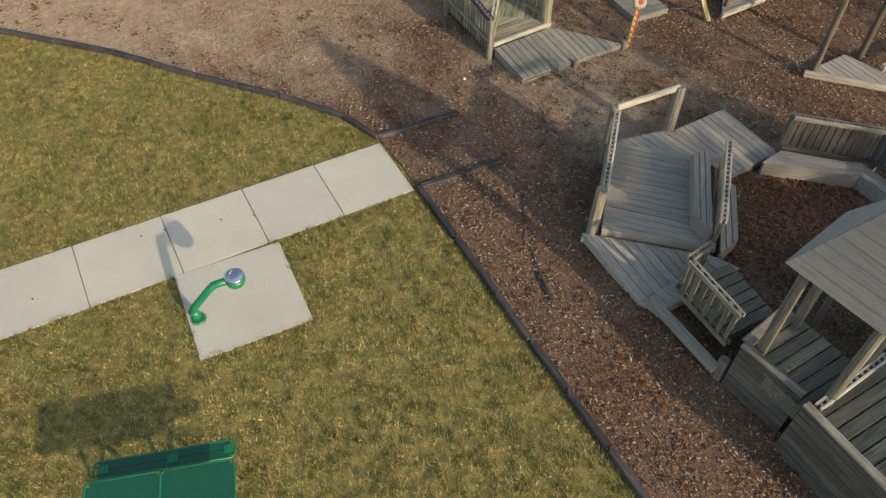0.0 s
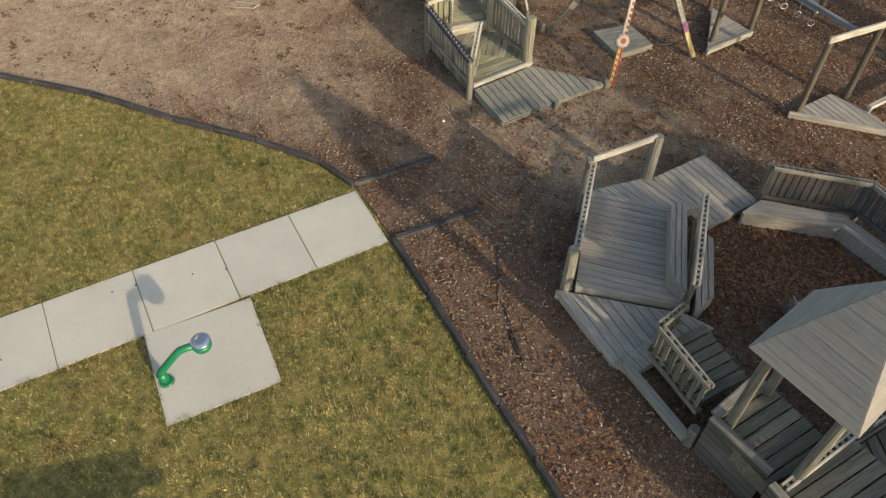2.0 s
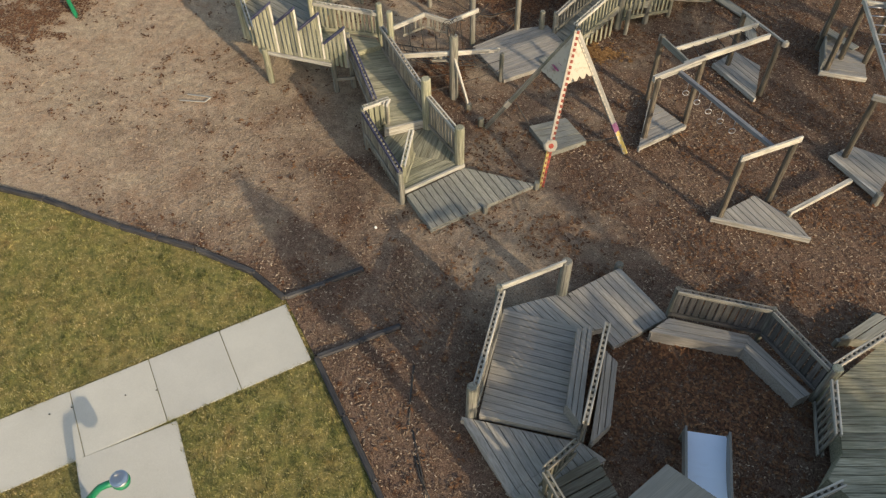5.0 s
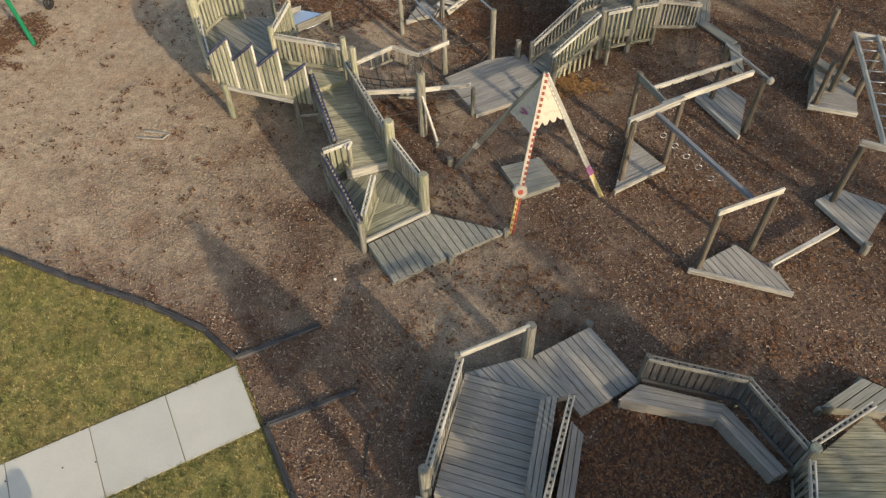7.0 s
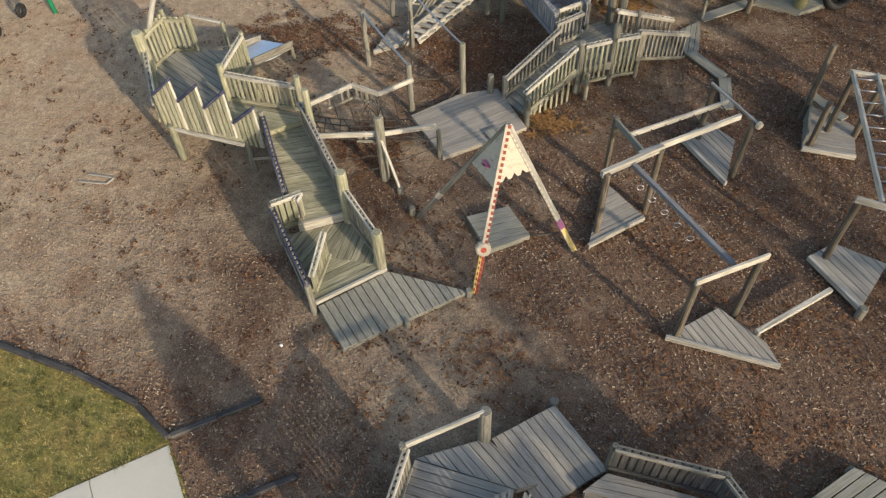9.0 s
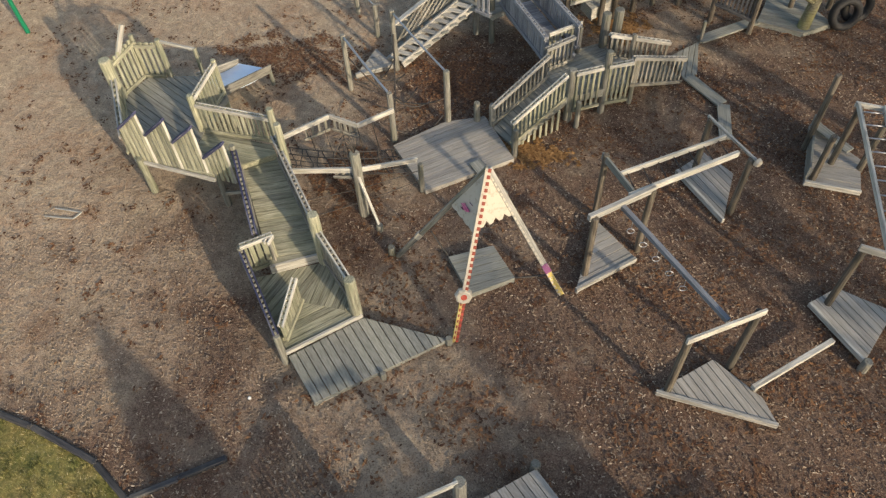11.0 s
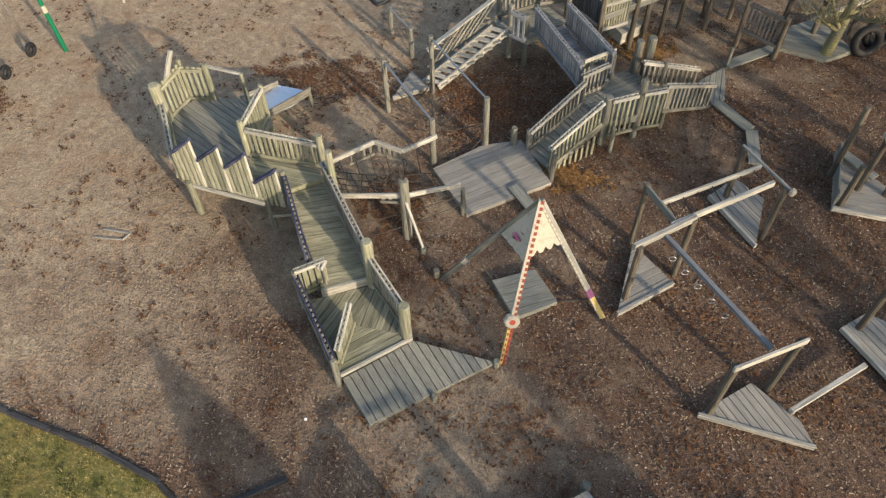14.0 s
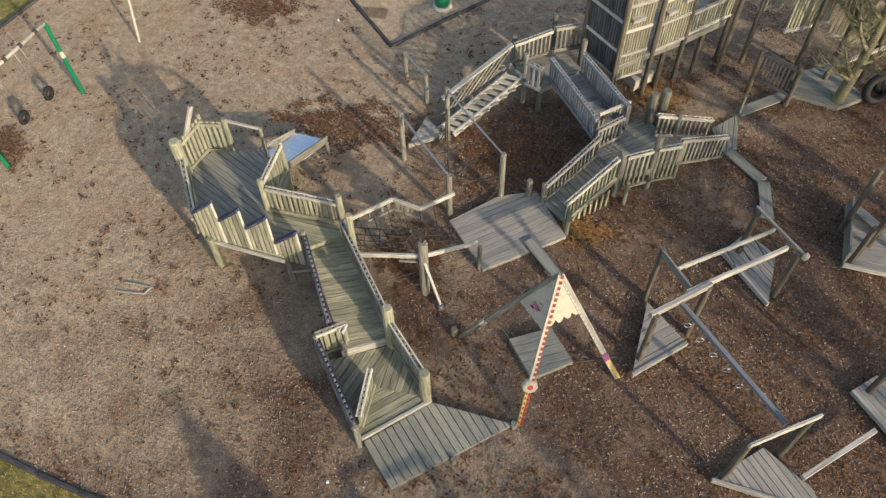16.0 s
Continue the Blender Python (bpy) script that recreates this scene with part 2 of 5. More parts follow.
CHIPS = island_mat("chips", [(0.0, (0.09, 0.058, 0.042)), (0.25, (0.17, 0.118, 0.085)), (0.55, (0.25, 0.182, 0.127)), (0.85, (0.36, 0.28, 0.195)), (1.0, (0.52, 0.425, 0.315))], worn=True)
ORANGE = island_mat("oak_leaf", [(0.0, (0.15, 0.075, 0.03)), (0.5, (0.27, 0.145, 0.055)), (1.0, (0.40, 0.235, 0.10))])
LEAFM = island_mat("leaf", [(0.0, (0.075, 0.038, 0.024)), (0.5, (0.145, 0.072, 0.04)), (1.0, (0.24, 0.13, 0.066))])
TUFT = island_mat("blade", [(0.0, (0.10, 0.10, 0.032)), (0.5, (0.2, 0.18, 0.06)), (0.85, (0.32, 0.27, 0.1)), (1.0, (0.46, 0.38, 0.18))])
BLADE = island_mat("blade", [(0.0, (0.11, 0.10, 0.03)), (0.45, (0.25, 0.203, 0.066)), (0.8, (0.37, 0.293, 0.115)), (1.0, (0.52, 0.42, 0.22))])


# ---- building helpers ----
MESHES = {}


def thing(name, x, y, z=0.0, label="", category="", group="", kind=""):
    ob = new(name)
    ob.location = (x, y, z)
    ob.empty_display_size = 0.2
    return tagged(ob, label, category, group, kind)


def origin_of(ob):
    v = Vector((0, 0, 0))
    while ob is not None:
        v += ob.location
        ob = ob.parent
    return v


def piece(name, mesh, m, parent=None, mat=None, label=""):
    """Links a mesh at the world pose m, under a thing or a part."""
    ob = new(name, mesh)
    if mat is not None and not mesh.materials:
        mesh.materials.append(mat)
    if parent is not None:
        ob.parent = parent
        base = PLACED.get(parent.name)
        inv = base.inverted() if base is not None else Matrix.Translation(-origin_of(parent))
        m_local = inv @ m
    else:
        m_local = m
    PLACED[ob.name] = m
    ob.matrix_basis = m_local
    if label:
        ob["label"] = label
    return ob


PLACED = {}


def part(name, bm, material, parent, label="", smooth=False):
    """Links a bmesh, given in world places, as one mesh under a thing or part."""
    me = bpy.data.meshes.new(name)
    bm.to_mesh(me)
    bm.free()
    if smooth:
        me.shade_smooth()
    return piece(name, me, Matrix(), parent, material, label)


def box_mesh(l, w, h, mat, bev=0.006):
    key = ("box", round(l, 2), round(w, 3), round(h, 3), mat.name)
    if key not in MESHES:
        bm = bmesh.new()
        bmesh.ops.create_cube(bm, size=1.0)
        bmesh.ops.scale(bm, vec=(round(l, 2), w, h), verts=bm.verts)
        if bev and min(w, h) > 0.03:
            bmesh.ops.bevel(bm, geom=bm.edges[:], offset=bev, segments=1, affect="EDGES")
        me = bpy.data.meshes.new("beam")
        bm.to_mesh(me)
        bm.free()
        me.materials.append(mat)
        MESHES[key] = me
    return MESHES[key]


def post_mesh(l, r, mat, sides=12):
    key = ("post", round(l, 2), round(r, 3), mat.name)
    if key not in MESHES:
        l = round(l, 2)
        rings = [(0, r * 1.04), (l * 0.5, r), (l - 0.025, r * 0.97), (l, r * 0.80)]
        rnd = random.Random(int(l * 1000))
        verts, faces = [], []
        for x, rad in rings:
            for k in range(sides):
                a = 2 * math.pi * k / sides
                q = rad * (1 + rnd.uniform(-0.03, 0.03))
                verts.append((x, q * math.cos(a), q * math.sin(a)))
        for i in range(len(rings) - 1):
            for k in range(sides):
                a, b2 = i * sides + k, i * sides + (k + 1) % sides
                faces.append((a, b2, b2 + sides, a + sides))
        faces.append(tuple(range(sides))[::-1])
        faces.append(tuple(range((len(rings) - 1) * sides, len(rings) * sides)))
        me = bpy.data.meshes.new("post")
        me.from_pydata(verts, [], faces)
        me.update()
        me.materials.append(mat)
        MESHES[key] = me
    return MESHES[key]


def axes(p, q, up=(0, 0, 1)):
    """A frame at the middle of p to q, its x along them."""
    p, q = Vector(p), Vector(q)
    x = (q - p).normalized()
    u = Vector(up)
    if abs(x.dot(u)) > 0.98:
        u = Vector((0.8, 0.6, 0))
    y = u.cross(x).normalized()
    z = x.cross(y)
    m = Matrix((x, y, z)).transposed().to_4x4()
    m.translation = (p + q) / 2
    return m


def beam(name, p, q, w, h, mat, parent, label="", up=(0, 0, 1), bev=0.006):
    l = (Vector(q) - Vector(p)).length
    return piece(name, box_mesh(l, w, h, mat, bev), axes(p, q, up), parent, None, label)


def post(name, x, y, z0, z1, r, mat, parent, label="", top=None):
    p = Vector((x, y, z0))
    q = Vector((*(top or (x, y)), z1))
    m = axes(p, q)
    m.translation = p
    return piece(name, post_mesh((q - p).length, r, mat), m, parent, None, label)


def tube(name, pts, r, mat, parent, label="", sides=8):
    """A round bar or cable through points, as one mesh."""
    verts, faces = [], []
    pts = [Vector(p) for p in pts]
    for i, p in enumerate(pts):
        d = (pts[min(i + 1, len(pts) - 1)] - pts[max(i - 1, 0)]).normalized()
        u = Vector((0, 0, 1)) if abs(d.z) < 0.9 else Vector((1, 0, 0))
        a = d.cross(u).normalized()
        b2 = d.cross(a)
        for k in range(sides):
            t = 2 * math.pi * k / sides
            verts.append(p + r * (a * math.cos(t) + b2 * math.sin(t)))
    for i in range(len(pts) - 1):
        for k in range(sides):
            a, b2 = i * sides + k, i * sides + (k + 1) % sides
            faces.append((a, b2, b2 + sides, a + sides))
    faces.append(tuple(range(sides))[::-1])
    faces.append(tuple(range((len(pts) - 1) * sides, len(pts) * sides)))
    me = bpy.data.meshes.new(name)
    me.from_pydata(verts, [], faces)
    me.update()
    me.shade_smooth()
    return piece(name, me, Matrix(), parent, mat, label)


def sag(p, q, drop, n=10):
    p, q = Vector(p), Vector(q)
    return [p.lerp(q, i / n) - Vector((0, 0, drop * 4 * (i / n) * (1 - i / n))) for i in range(n + 1)]


def clip_poly(poly, n, c):
    """Keeps the part of a flat polygon where n . p <= c."""
    out = []
    for i, a in enumerate(poly):
        b2 = poly[(i + 1) % len(poly)]
        da, db = a[0] * n[0] + a[1] * n[1] - c, b2[0] * n[0] + b2[1] * n[1] - c
        if da <= 0:
            out.append(a)
        if (da < 0 < db) or (db < 0 < da):
            t = da / (da - db)
            out.append((a[0] + t * (b2[0] - a[0]), a[1] + t * (b2[1] - a[1])))
    return out


def inside(poly, x, y):
    hit = False
    for i, (ax, ay) in enumerate(poly):
        bx, by = poly[i - 1]
        if (ay > y) != (by > y) and x < (bx - ax) * (y - ay) / (by - ay) + ax:
            hit = not hit
    return hit


def deck(parent, corners, along, mat=None, width=0.14, gap=0.011, thick=0.04, skirt=True, seed=1, skirt_h=0.14, name="plank", skirt_mat=None):
    """Planks that run along a direction, cut to the corners' outline; three corners give the slope."""
    mat = mat or DECK
    rnd = random.Random(seed)
    c = [Vector(p) for p in corners]
    nrm = (c[1] - c[0]).cross(c[2] - c[0]).normalized()
    if nrm.z < 0:
        nrm = -nrm
    level = lambda x, y: c[0].z - (nrm.x * (x - c[0].x) + nrm.y * (y - c[0].y)) / nrm.z
    d = Vector((along[0], along[1])).normalized()
    e = Vector((-d.y, d.x))
    flat = [(p.x * d.x + p.y * d.y, p.x * e.x + p.y * e.y) for p in c]
    lo, hi = min(p[1] for p in flat), max(p[1] for p in flat)
    n = max(1, round((hi - lo) / (width + gap)))
    step = (hi - lo) / n
    frame_bm = bmesh.new()
    centre_pt = sum(c, Vector()) / len(c)
    for i in range(len(c)):
        p, q = c[i], c[(i + 1) % len(c)]
        if (q - p).length < 0.15:
            continue
        inset = centre_pt - (p + q) / 2
        inset.z = 0
        inset = inset.normalized() * 0.03
        drop = Vector((0, 0, -thick - skirt_h / 2 - 0.002))
        made = bmesh.ops.create_cube(frame_bm, size=1.0)["verts"]
        m = axes(p + drop + inset, q + drop + inset)
        bmesh.ops.transform(frame_bm, verts=made, matrix=m @ Matrix.Diagonal(((q - p).length, 0.04, skirt_h, 1)))
    parent = part("deck_frame", frame_bm, skirt_mat or mat, parent)
    for i in range(n):
        a, b2 = lo + i * step + gap / 2, lo + (i + 1) * step - gap / 2
        poly = clip_poly(clip_poly(flat, (0, 1), b2), (0, -1), -a)
        if len(poly) < 3:
            continue
        us = [p[0] for p in poly]
        if max(us) - min(us) < 0.05:
            continue
        uc, vc = (min(us) + max(us)) / 2, (a + b2) / 2
        x0, y0 = uc * d.x + vc * e.x, uc * d.y + vc * e.y
        jog = rnd.uniform(-0.004, 0.004)
        z0 = level(x0, y0) + jog
        if sum(poly[k - 1][0] * poly[k][1] - poly[k][0] * poly[k - 1][1] for k in range(len(poly))) < 0:
            poly = poly[::-1]
        top = []
        for u, v in poly:
            x, y = u * d.x + v * e.x, u * d.y + v * e.y
            top.append((u - uc, v - vc, level(x, y) + jog - z0))
        k = len(top)
        ins = [(x * (1 - 0.004 / max(0.05, abs(x))), y * 0.95, z) for x, y, z in top]
        verts = ins + [(x, y, z - 0.005) for x, y, z in top] + [(x, y, z - thick) for x, y, z in top]
        faces = [tuple(range(k)), tuple(range(2 * k, 3 * k))[::-1]]
        for r in range(2):
            for j in range(k):
                j2 = (j + 1) % k
                faces.append((r * k + j, (r + 1) * k + j, (r + 1) * k + j2, r * k + j2))
        me = bpy.data.meshes.new(name)
        me.from_pydata(verts, [], faces)
        me.update()
        m = Matrix.Rotation(math.atan2(d.y, d.x), 4, "Z")
        m.translation = (x0, y0, z0)
        piece(name, me, m, parent, mat)


def railing(parent, p, q, h0, h1=None, pick=0.055, space=0.115, bottom=0.10, mat=None, cap=None, lean=True, depth=0.0, low=True, tops=0.0):
    """Pickets held between two pairs of rails, from p to q at deck level; h: height of the top rail at each end."""
    mat, cap = mat or WOOD, cap or PALE
    h1 = h0 if h1 is None else h1
    p, q = Vector(p), Vector(q)
    run = Vector((q.x - p.x, q.y - p.y, 0))
    side = Vector((-run.y, run.x, 0)).normalized() * 0.041
    a, b2 = p + Vector((0, 0, h0 - 0.045)), q + Vector((0, 0, h1 - 0.045))
    parent = beam("railing", a - side, b2 - side, 0.035, 0.09, cap, parent)
    beam("top_rail", a + side, b2 + side, 0.035, 0.09, cap, parent)
    for s in (-1, 1):
        if low:
            beam("bottom_rail", p + side * s + Vector((0, 0, bottom)), q + side * s + Vector((0, 0, bottom)), 0.035, 0.09, mat, parent)
    n = max(1, int(run.length / space))
    for i in range(n):
        t = (i + 0.5) / n
        base = p.lerp(q, t)
        h = h0 + (h1 - h0) * t
        lo = base.z + bottom - 0.06 - depth
        hi = base.z + h - 0.002 + tops
        me = box_mesh(hi - lo, pick, 0.04, mat, 0)
        m = axes((base.x, base.y, lo), (base.x, base.y, hi), side)
        piece("picket", me, m, parent)


# ---- ground ----
U = Vector((0.804, 0.594, 0))
V = Vector((0.594, -0.804, 0))
KERB = [(-26.0, 12.6), (-16.0, 11.95), (-12.2, 11.45), (-9.32, 11.06), (-7.19, 10.54), (-5.25, 10.16), (-3.75, 9.72), (-2.92, 9.2), (-1.9, 7.9), (-0.21, 5.6), (1.66, 3.06), (4.6, -0.95), (8.0, -5.6)]
FAR_KERB = [(-13.2, 34.0), (-4.81, 26.3), (-3.06, 24.27), (-0.45, 26.99), (6.0, 33.7)]
MULCH_AREA = KERB + [(24.0, -6.0), (34.0, 10.0), (34.0, 40.0), (6.0, 40.0)] + FAR_KERB[::-1] + [(-14.3, 25.5), (-15.1, 23.0), (-19.0, 19.8), (-26.0, 18.0)]


def sheet(name, outline, z, mat, cell, relief, label, category):
    """A ground sheet cut to an outline, finely divided and uneven."""
    bm = bmesh.new()
    bm.faces.new([bm.verts.new((x, y, z)) for x, y in outline])
    bmesh.ops.triangulate(bm, faces=bm.faces[:])
    xs, ys = [p[0] for p in outline], [p[1] for p in outline]
    for axis, lo, hi in ((0, max(min(xs), -16), min(max(xs), 16)), (1, max(min(ys), -4), min(max(ys), 30))):
        for i in range(1, int((hi - lo) / cell)):
            co, no = [0, 0, 0], [0, 0, 0]
            co[axis], no[axis] = lo + i * cell, 1
            bmesh.ops.bisect_plane(bm, geom=bm.verts[:] + bm.edges[:] + bm.faces[:], plane_co=co, plane_no=no)
    for v in bm.verts:
        if not v.is_boundary:
            v.co.z += relief * (noise.noise(v.co * 1.1) + 0.6 * noise.noise(v.co * 3.7))
    bmesh.ops.recalc_face_normals(bm, faces=bm.faces[:])
    if bm.faces[0].normal.z < 0:
        bmesh.ops.reverse_faces(bm, faces=bm.faces[:])
    ob = part(name, bm, mat, None, smooth=True)
    return tagged(ob, label, category, kind="structure")


bm = bmesh.new()
bmesh.ops.create_grid(bm, x_segments=40, y_segments=40, size=900)
ground = tagged(part("ground", bm, GRASS, None), "dormant olive and straw coloured winter lawn", "lawn", kind="structure")
ground.location.z = 0.0
mulch = sheet("mulch_bed", MULCH_AREA, 0.038, MULCH, 0.5, 0.018, "reddish brown wood chip mulch with leaf litter", "mulch")


def edging(points, label, n0=1.2):
    ob = thing("landscape_edging", points[0][0], points[0][1], 0, label, "edging", "landscape edging")
    rnd = random.Random(len(points))
    for a, b2 in zip(points, points[1:]):
        a, b2 = Vector((*a, 0)), Vector((*b2, 0))
        n = max(1, round((b2 - a).length / n0))
        for i in range(n):
            p, q = a.lerp(b2, i / n), a.lerp(b2, (i + 1) / n)
            jig = Vector((rnd.uniform(-0.012, 0.012), rnd.uniform(-0.012, 0.012), 0))
            d = (q - p).normalized() * 0.012
            beam("timber", p + d + jig + Vector((0, 0, 0.045)), q - d + jig + Vector((0, 0, 0.045 + rnd.uniform(-0.01, 0.01))), 0.115, 0.13, DARKT, ob, bev=0.02)
            m = Matrix.Translation(p + jig + Vector((0, 0, 0.045)))
            piece("stake", post_mesh(0.08, 0.035, DARKT, 8), m @ Matrix.Rotation(-math.pi / 2, 4, "Y"), ob)
    return ob


edging(KERB[:8], "black plastic landscape edging between lawn and mulch")
edging(KERB[8:], "black plastic landscape edging between lawn and mulch")
edging([(-2.92, 9.2), (-1.45, 10.2)], "short black edging timber running into the mulch", 0.75)
edging([(-1.9, 7.9), (-0.38, 8.88)], "short black edging timber running into the mulch", 0.75)
edging(FAR_KERB, "black plastic edging round a far lawn corner")
edging([(-14.3, 25.5), (-15.1, 23.0), (-19.0, 19.8), (-26.0, 18.0)], "black plastic edging along the far lawn")

# concrete walk
walk_path = thing("concrete_walk", -5.0, 6.7, 0, "pale concrete walk of square slabs with a fountain pad", "walk", kind="structure")
corner = Vector((-2.88, 9.08, 0))
runs = [1.43, 1.44, 1.52, 1.55, 1.5, 1.5, 1.5, 1.5, 1.5]
s = 0.0


def slab(p, du, dv, lift):
    """One slab with eased edges: p its corner, du and dv its sides."""
    bm = bmesh.new()
    g = 0.006
    a = p + (du.normalized() + dv.normalized()) * g
    du2, dv2 = du - du.normalized() * 2 * g, dv - dv.normalized() * 2 * g
    vs = [bm.verts.new(a + du2 * i + dv2 * j + Vector((0, 0, lift))) for i, j in ((0, 0), (1, 0), (1, 1), (0, 1))]
    f = bm.faces.new(vs)
    ext = bmesh.ops.extrude_face_region(bm, geom=[f])
    for v in ext["geom"]:
        if isinstance(v, bmesh.types.BMVert):
            v.co.z -= 0.12
    bmesh.ops.recalc_face_normals(bm, faces=bm.faces[:])
    top = [e for e in bm.edges if all(abs(v.co.z - lift) < 1e-5 for v in e.verts)]
    bmesh.ops.bevel(bm, geom=top, offset=0.008, segments=2, affect="EDGES")
    part("slab", bm, CONCRETE, walk_path)


for i, r in enumerate(runs):
    slab(corner - U * (s + r), U * r, V * 1.515, 0.022 + 0.002 * (i % 2))
    s += r
PAD_U = Vector((1.53, 1.047, 0))
PAD_V = Vector((1.021, -1.557, 0))
slab(Vector((-5.664, 5.185, 0)) + PAD_V.normalized() * 0.012, PAD_U, PAD_V, 0.023)

# ---- drinking fountain ----
fx, fy = -4.94, 4.39
fountain = thing("drinking_fountain", fx, fy, 0.02, "green enamelled drinking fountain with a steel bowl", "fountain")
piece("base_plate", post_mesh(0.02, 0.13, GREEN, 16), Matrix.Translation((fx, fy, 0.02)) @ Matrix.Rotation(-math.pi / 2, 4, "Y"), fountain)
tube("stem", [(fx, fy, 0.03), (fx - 0.03, fy - 0.02, 0.26)], 0.075, GREEN, fountain, sides=16)
tube("arm", [(fx - 0.05, fy - 0.03, 0.2), (fx + 0.0, fy + 0.0, 0.32), (fx + 0.30, fy + 0.11, 0.72), (fx + 0.36, fy + 0.14, 0.78), (fx + 0.45, fy + 0.2, 0.79), (fx + 0.62, fy + 0.29, 0.79)], 0.062, GREEN, fountain, sides=16)


def lathe(name, x, y, rings, mat, parent, label="", sides=24):
    bm = bmesh.new()
    prev = None
    for r, z in rings:
        ring = [bm.verts.new((x + r * math.cos(2 * math.pi * k / sides), y + r * math.sin(2 * math.pi * k / sides), z)) for k in range(sides)]
        if prev:
            for k in range(sides):
                bm.faces.new((prev[k], prev[(k + 1) % sides], ring[(k + 1) % sides], ring[k]))
        prev = ring
    bm.faces.new(prev)
    bmesh.ops.recalc_face_normals(bm, faces=bm.faces[:])
    return part(name, bm, mat, parent, label, smooth=True)


bx, by = fx + 0.66, fy + 0.30
lathe("cup", bx, by, [(0.06, 0.68), (0.14, 0.72), (0.156, 0.78), (0.156, 0.845), (0.10, 0.85)], GREEN, fountain)
lathe("bowl", bx, by, [(0.10, 0.852), (0.150, 0.858), (0.153, 0.895), (0.136, 0.898), (0.10, 0.868), (0.03, 0.86), (0.02, 0.862)], STEEL, fountain, "brushed steel bowl")
tube("spout", [(bx - 0.08, by + 0.05, 0.88), (bx - 0.08, by + 0.05, 0.95), (bx - 0.03, by + 0.03, 0.96)], 0.012, STEEL, fountain)

# ---- picnic table ----
TA, TB = Vector((-5.12, 1.20, 0)), Vector((-3.36, 1.82, 0))
tu = (TB - TA).normalized()
tv = Vector((tu.y, -tu.x, 0))
table = thing("picnic_table", -4.2, 1.2, 0, "green coated metal picnic table with perforated top", "table")


def rounded_slab(name, a, b2, width, z, th, mat, parent, label=""):
    bm = bmesh.new()
    vs = [bm.verts.new(p + Vector((0, 0, z))) for p in (a, b2, b2 + tv * width, a + tv * width)]
    f = bm.faces.new(vs)
    ext = bmesh.ops.extrude_face_region(bm, geom=[f])
    for v in ext["geom"]:
        if isinstance(v, bmesh.types.BMVert):
            v.co.z -= th
    bmesh.ops.recalc_face_normals(bm, faces=bm.faces[:])
    ups = [e for e in bm.edges if abs(e.verts[0].co.z - e.verts[1].co.z) > th * 0.9]
    bmesh.ops.bevel(bm, geom=ups, offset=0.06, segments=4, affect="EDGES")
    return part(name, bm, mat, parent, label)


for k in range(2):
    rounded_slab("top_panel", TA + tu * (k * 0.935), TA + tu * (k * 0.935 + 0.93), 0.76, 0.76, 0.035, GREENB, table)
seat_off = -tv * 0.44
for side in (seat_off, tv * 0.97):
    for k in range(2):
        rounded_slab("bench_slat", TA + side - tu * 0.02 + tv * (k * 0.125), TB + side - tu * 0.05 + tv * (k * 0.125), 0.118, 0.45, 0.035, GREENB, table)
    for e in (0.02, 0.5, 0.9):
        c0 = TA.lerp(TB, e) + side
        rounded_slab("bracket", c0, c0 + tu * 0.13, 0.24, 0.458, 0.012, GREEN, table)
def rim(a, b2, width, z):
    """A rolled edge round a panel."""
    ring = [a, b2, b2 + tv * width, a + tv * width, a, b2]
    pts = []
    for p, q in zip(ring[:5], ring[1:]):
        d = (q - p).normalized() * 0.05
        pts += [p + d, q - d]
    tube("rolled_edge", [p + Vector((0, 0, z)) for p in pts[:9]], 0.016, GREEN, table, sides=8)


for k in range(2):
    rim(TA + tu * (k * 0.935), TA + tu * (k * 0.935 + 0.93), 0.76, 0.752)
rim(TA - tv * 0.45 - tu * 0.03, TB - tv * 0.45 - tu * 0.04, 0.26, 0.442)
rim(TA + tv * 0.96 - tu * 0.03, TB + tv * 0.96 - tu * 0.04, 0.26, 0.442)
for e in (0.25, 0.75):
    c0 = TA.lerp(TB, e)
    tube("leg", [c0 - tv * 0.35, c0 + tv * 0.25 + Vector((0, 0, 0.72))], 0.03, GREEN, table)
    tube("leg", [c0 + tv * 1.1, c0 + tv * 0.5 + Vector((0, 0, 0.72))], 0.03, GREEN, table)
    tube("crossbar", [c0 - tv * 0.40 + Vector((0, 0, 0.41)), c0 + tv * 1.15 + Vector((0, 0, 0.41))], 0.025, GREEN, table)

# ---- pod: sheltered play platform with benches ----
pod = thing("play_platform", 2.6, 8.2, 0, "weathered grey timber play platform with benches and low aprons", "platform")
deck(pod, [(1.63, 9.36, 0.46), (3.35, 9.12, 0.46), (2.97, 7.45, 0.46), (3.3, 6.85, 0.46), (1.45, 6.98, 0.46)], (1.74, -0.24), mat=SILVER, gap=0.011, seed=2)
deck(pod, [(1.63, 9.40, 0.40), (2.78, 9.97, 0.40), (3.75, 9.3, 0.40), (3.40, 9.15, 0.40)], (0.75, -0.66), mat=SILVER, gap=0.011, seed=3)
deck(pod, [(2.87, 9.98, 0.38), (3.9, 10.79, 0.40), (4.9, 9.82, 0.22), (3.84, 8.96, 0.20)], (1.02, -0.97), mat=SILVER, gap=0.011, seed=4)
deck(pod, [(1.13, 6.96, 0.34), (3.33, 6.78, 0.34), (2.14, 5.74, 0.14)], (1.0, -1.22), mat=SILVER, gap=0.011, seed=5, width=0.15)
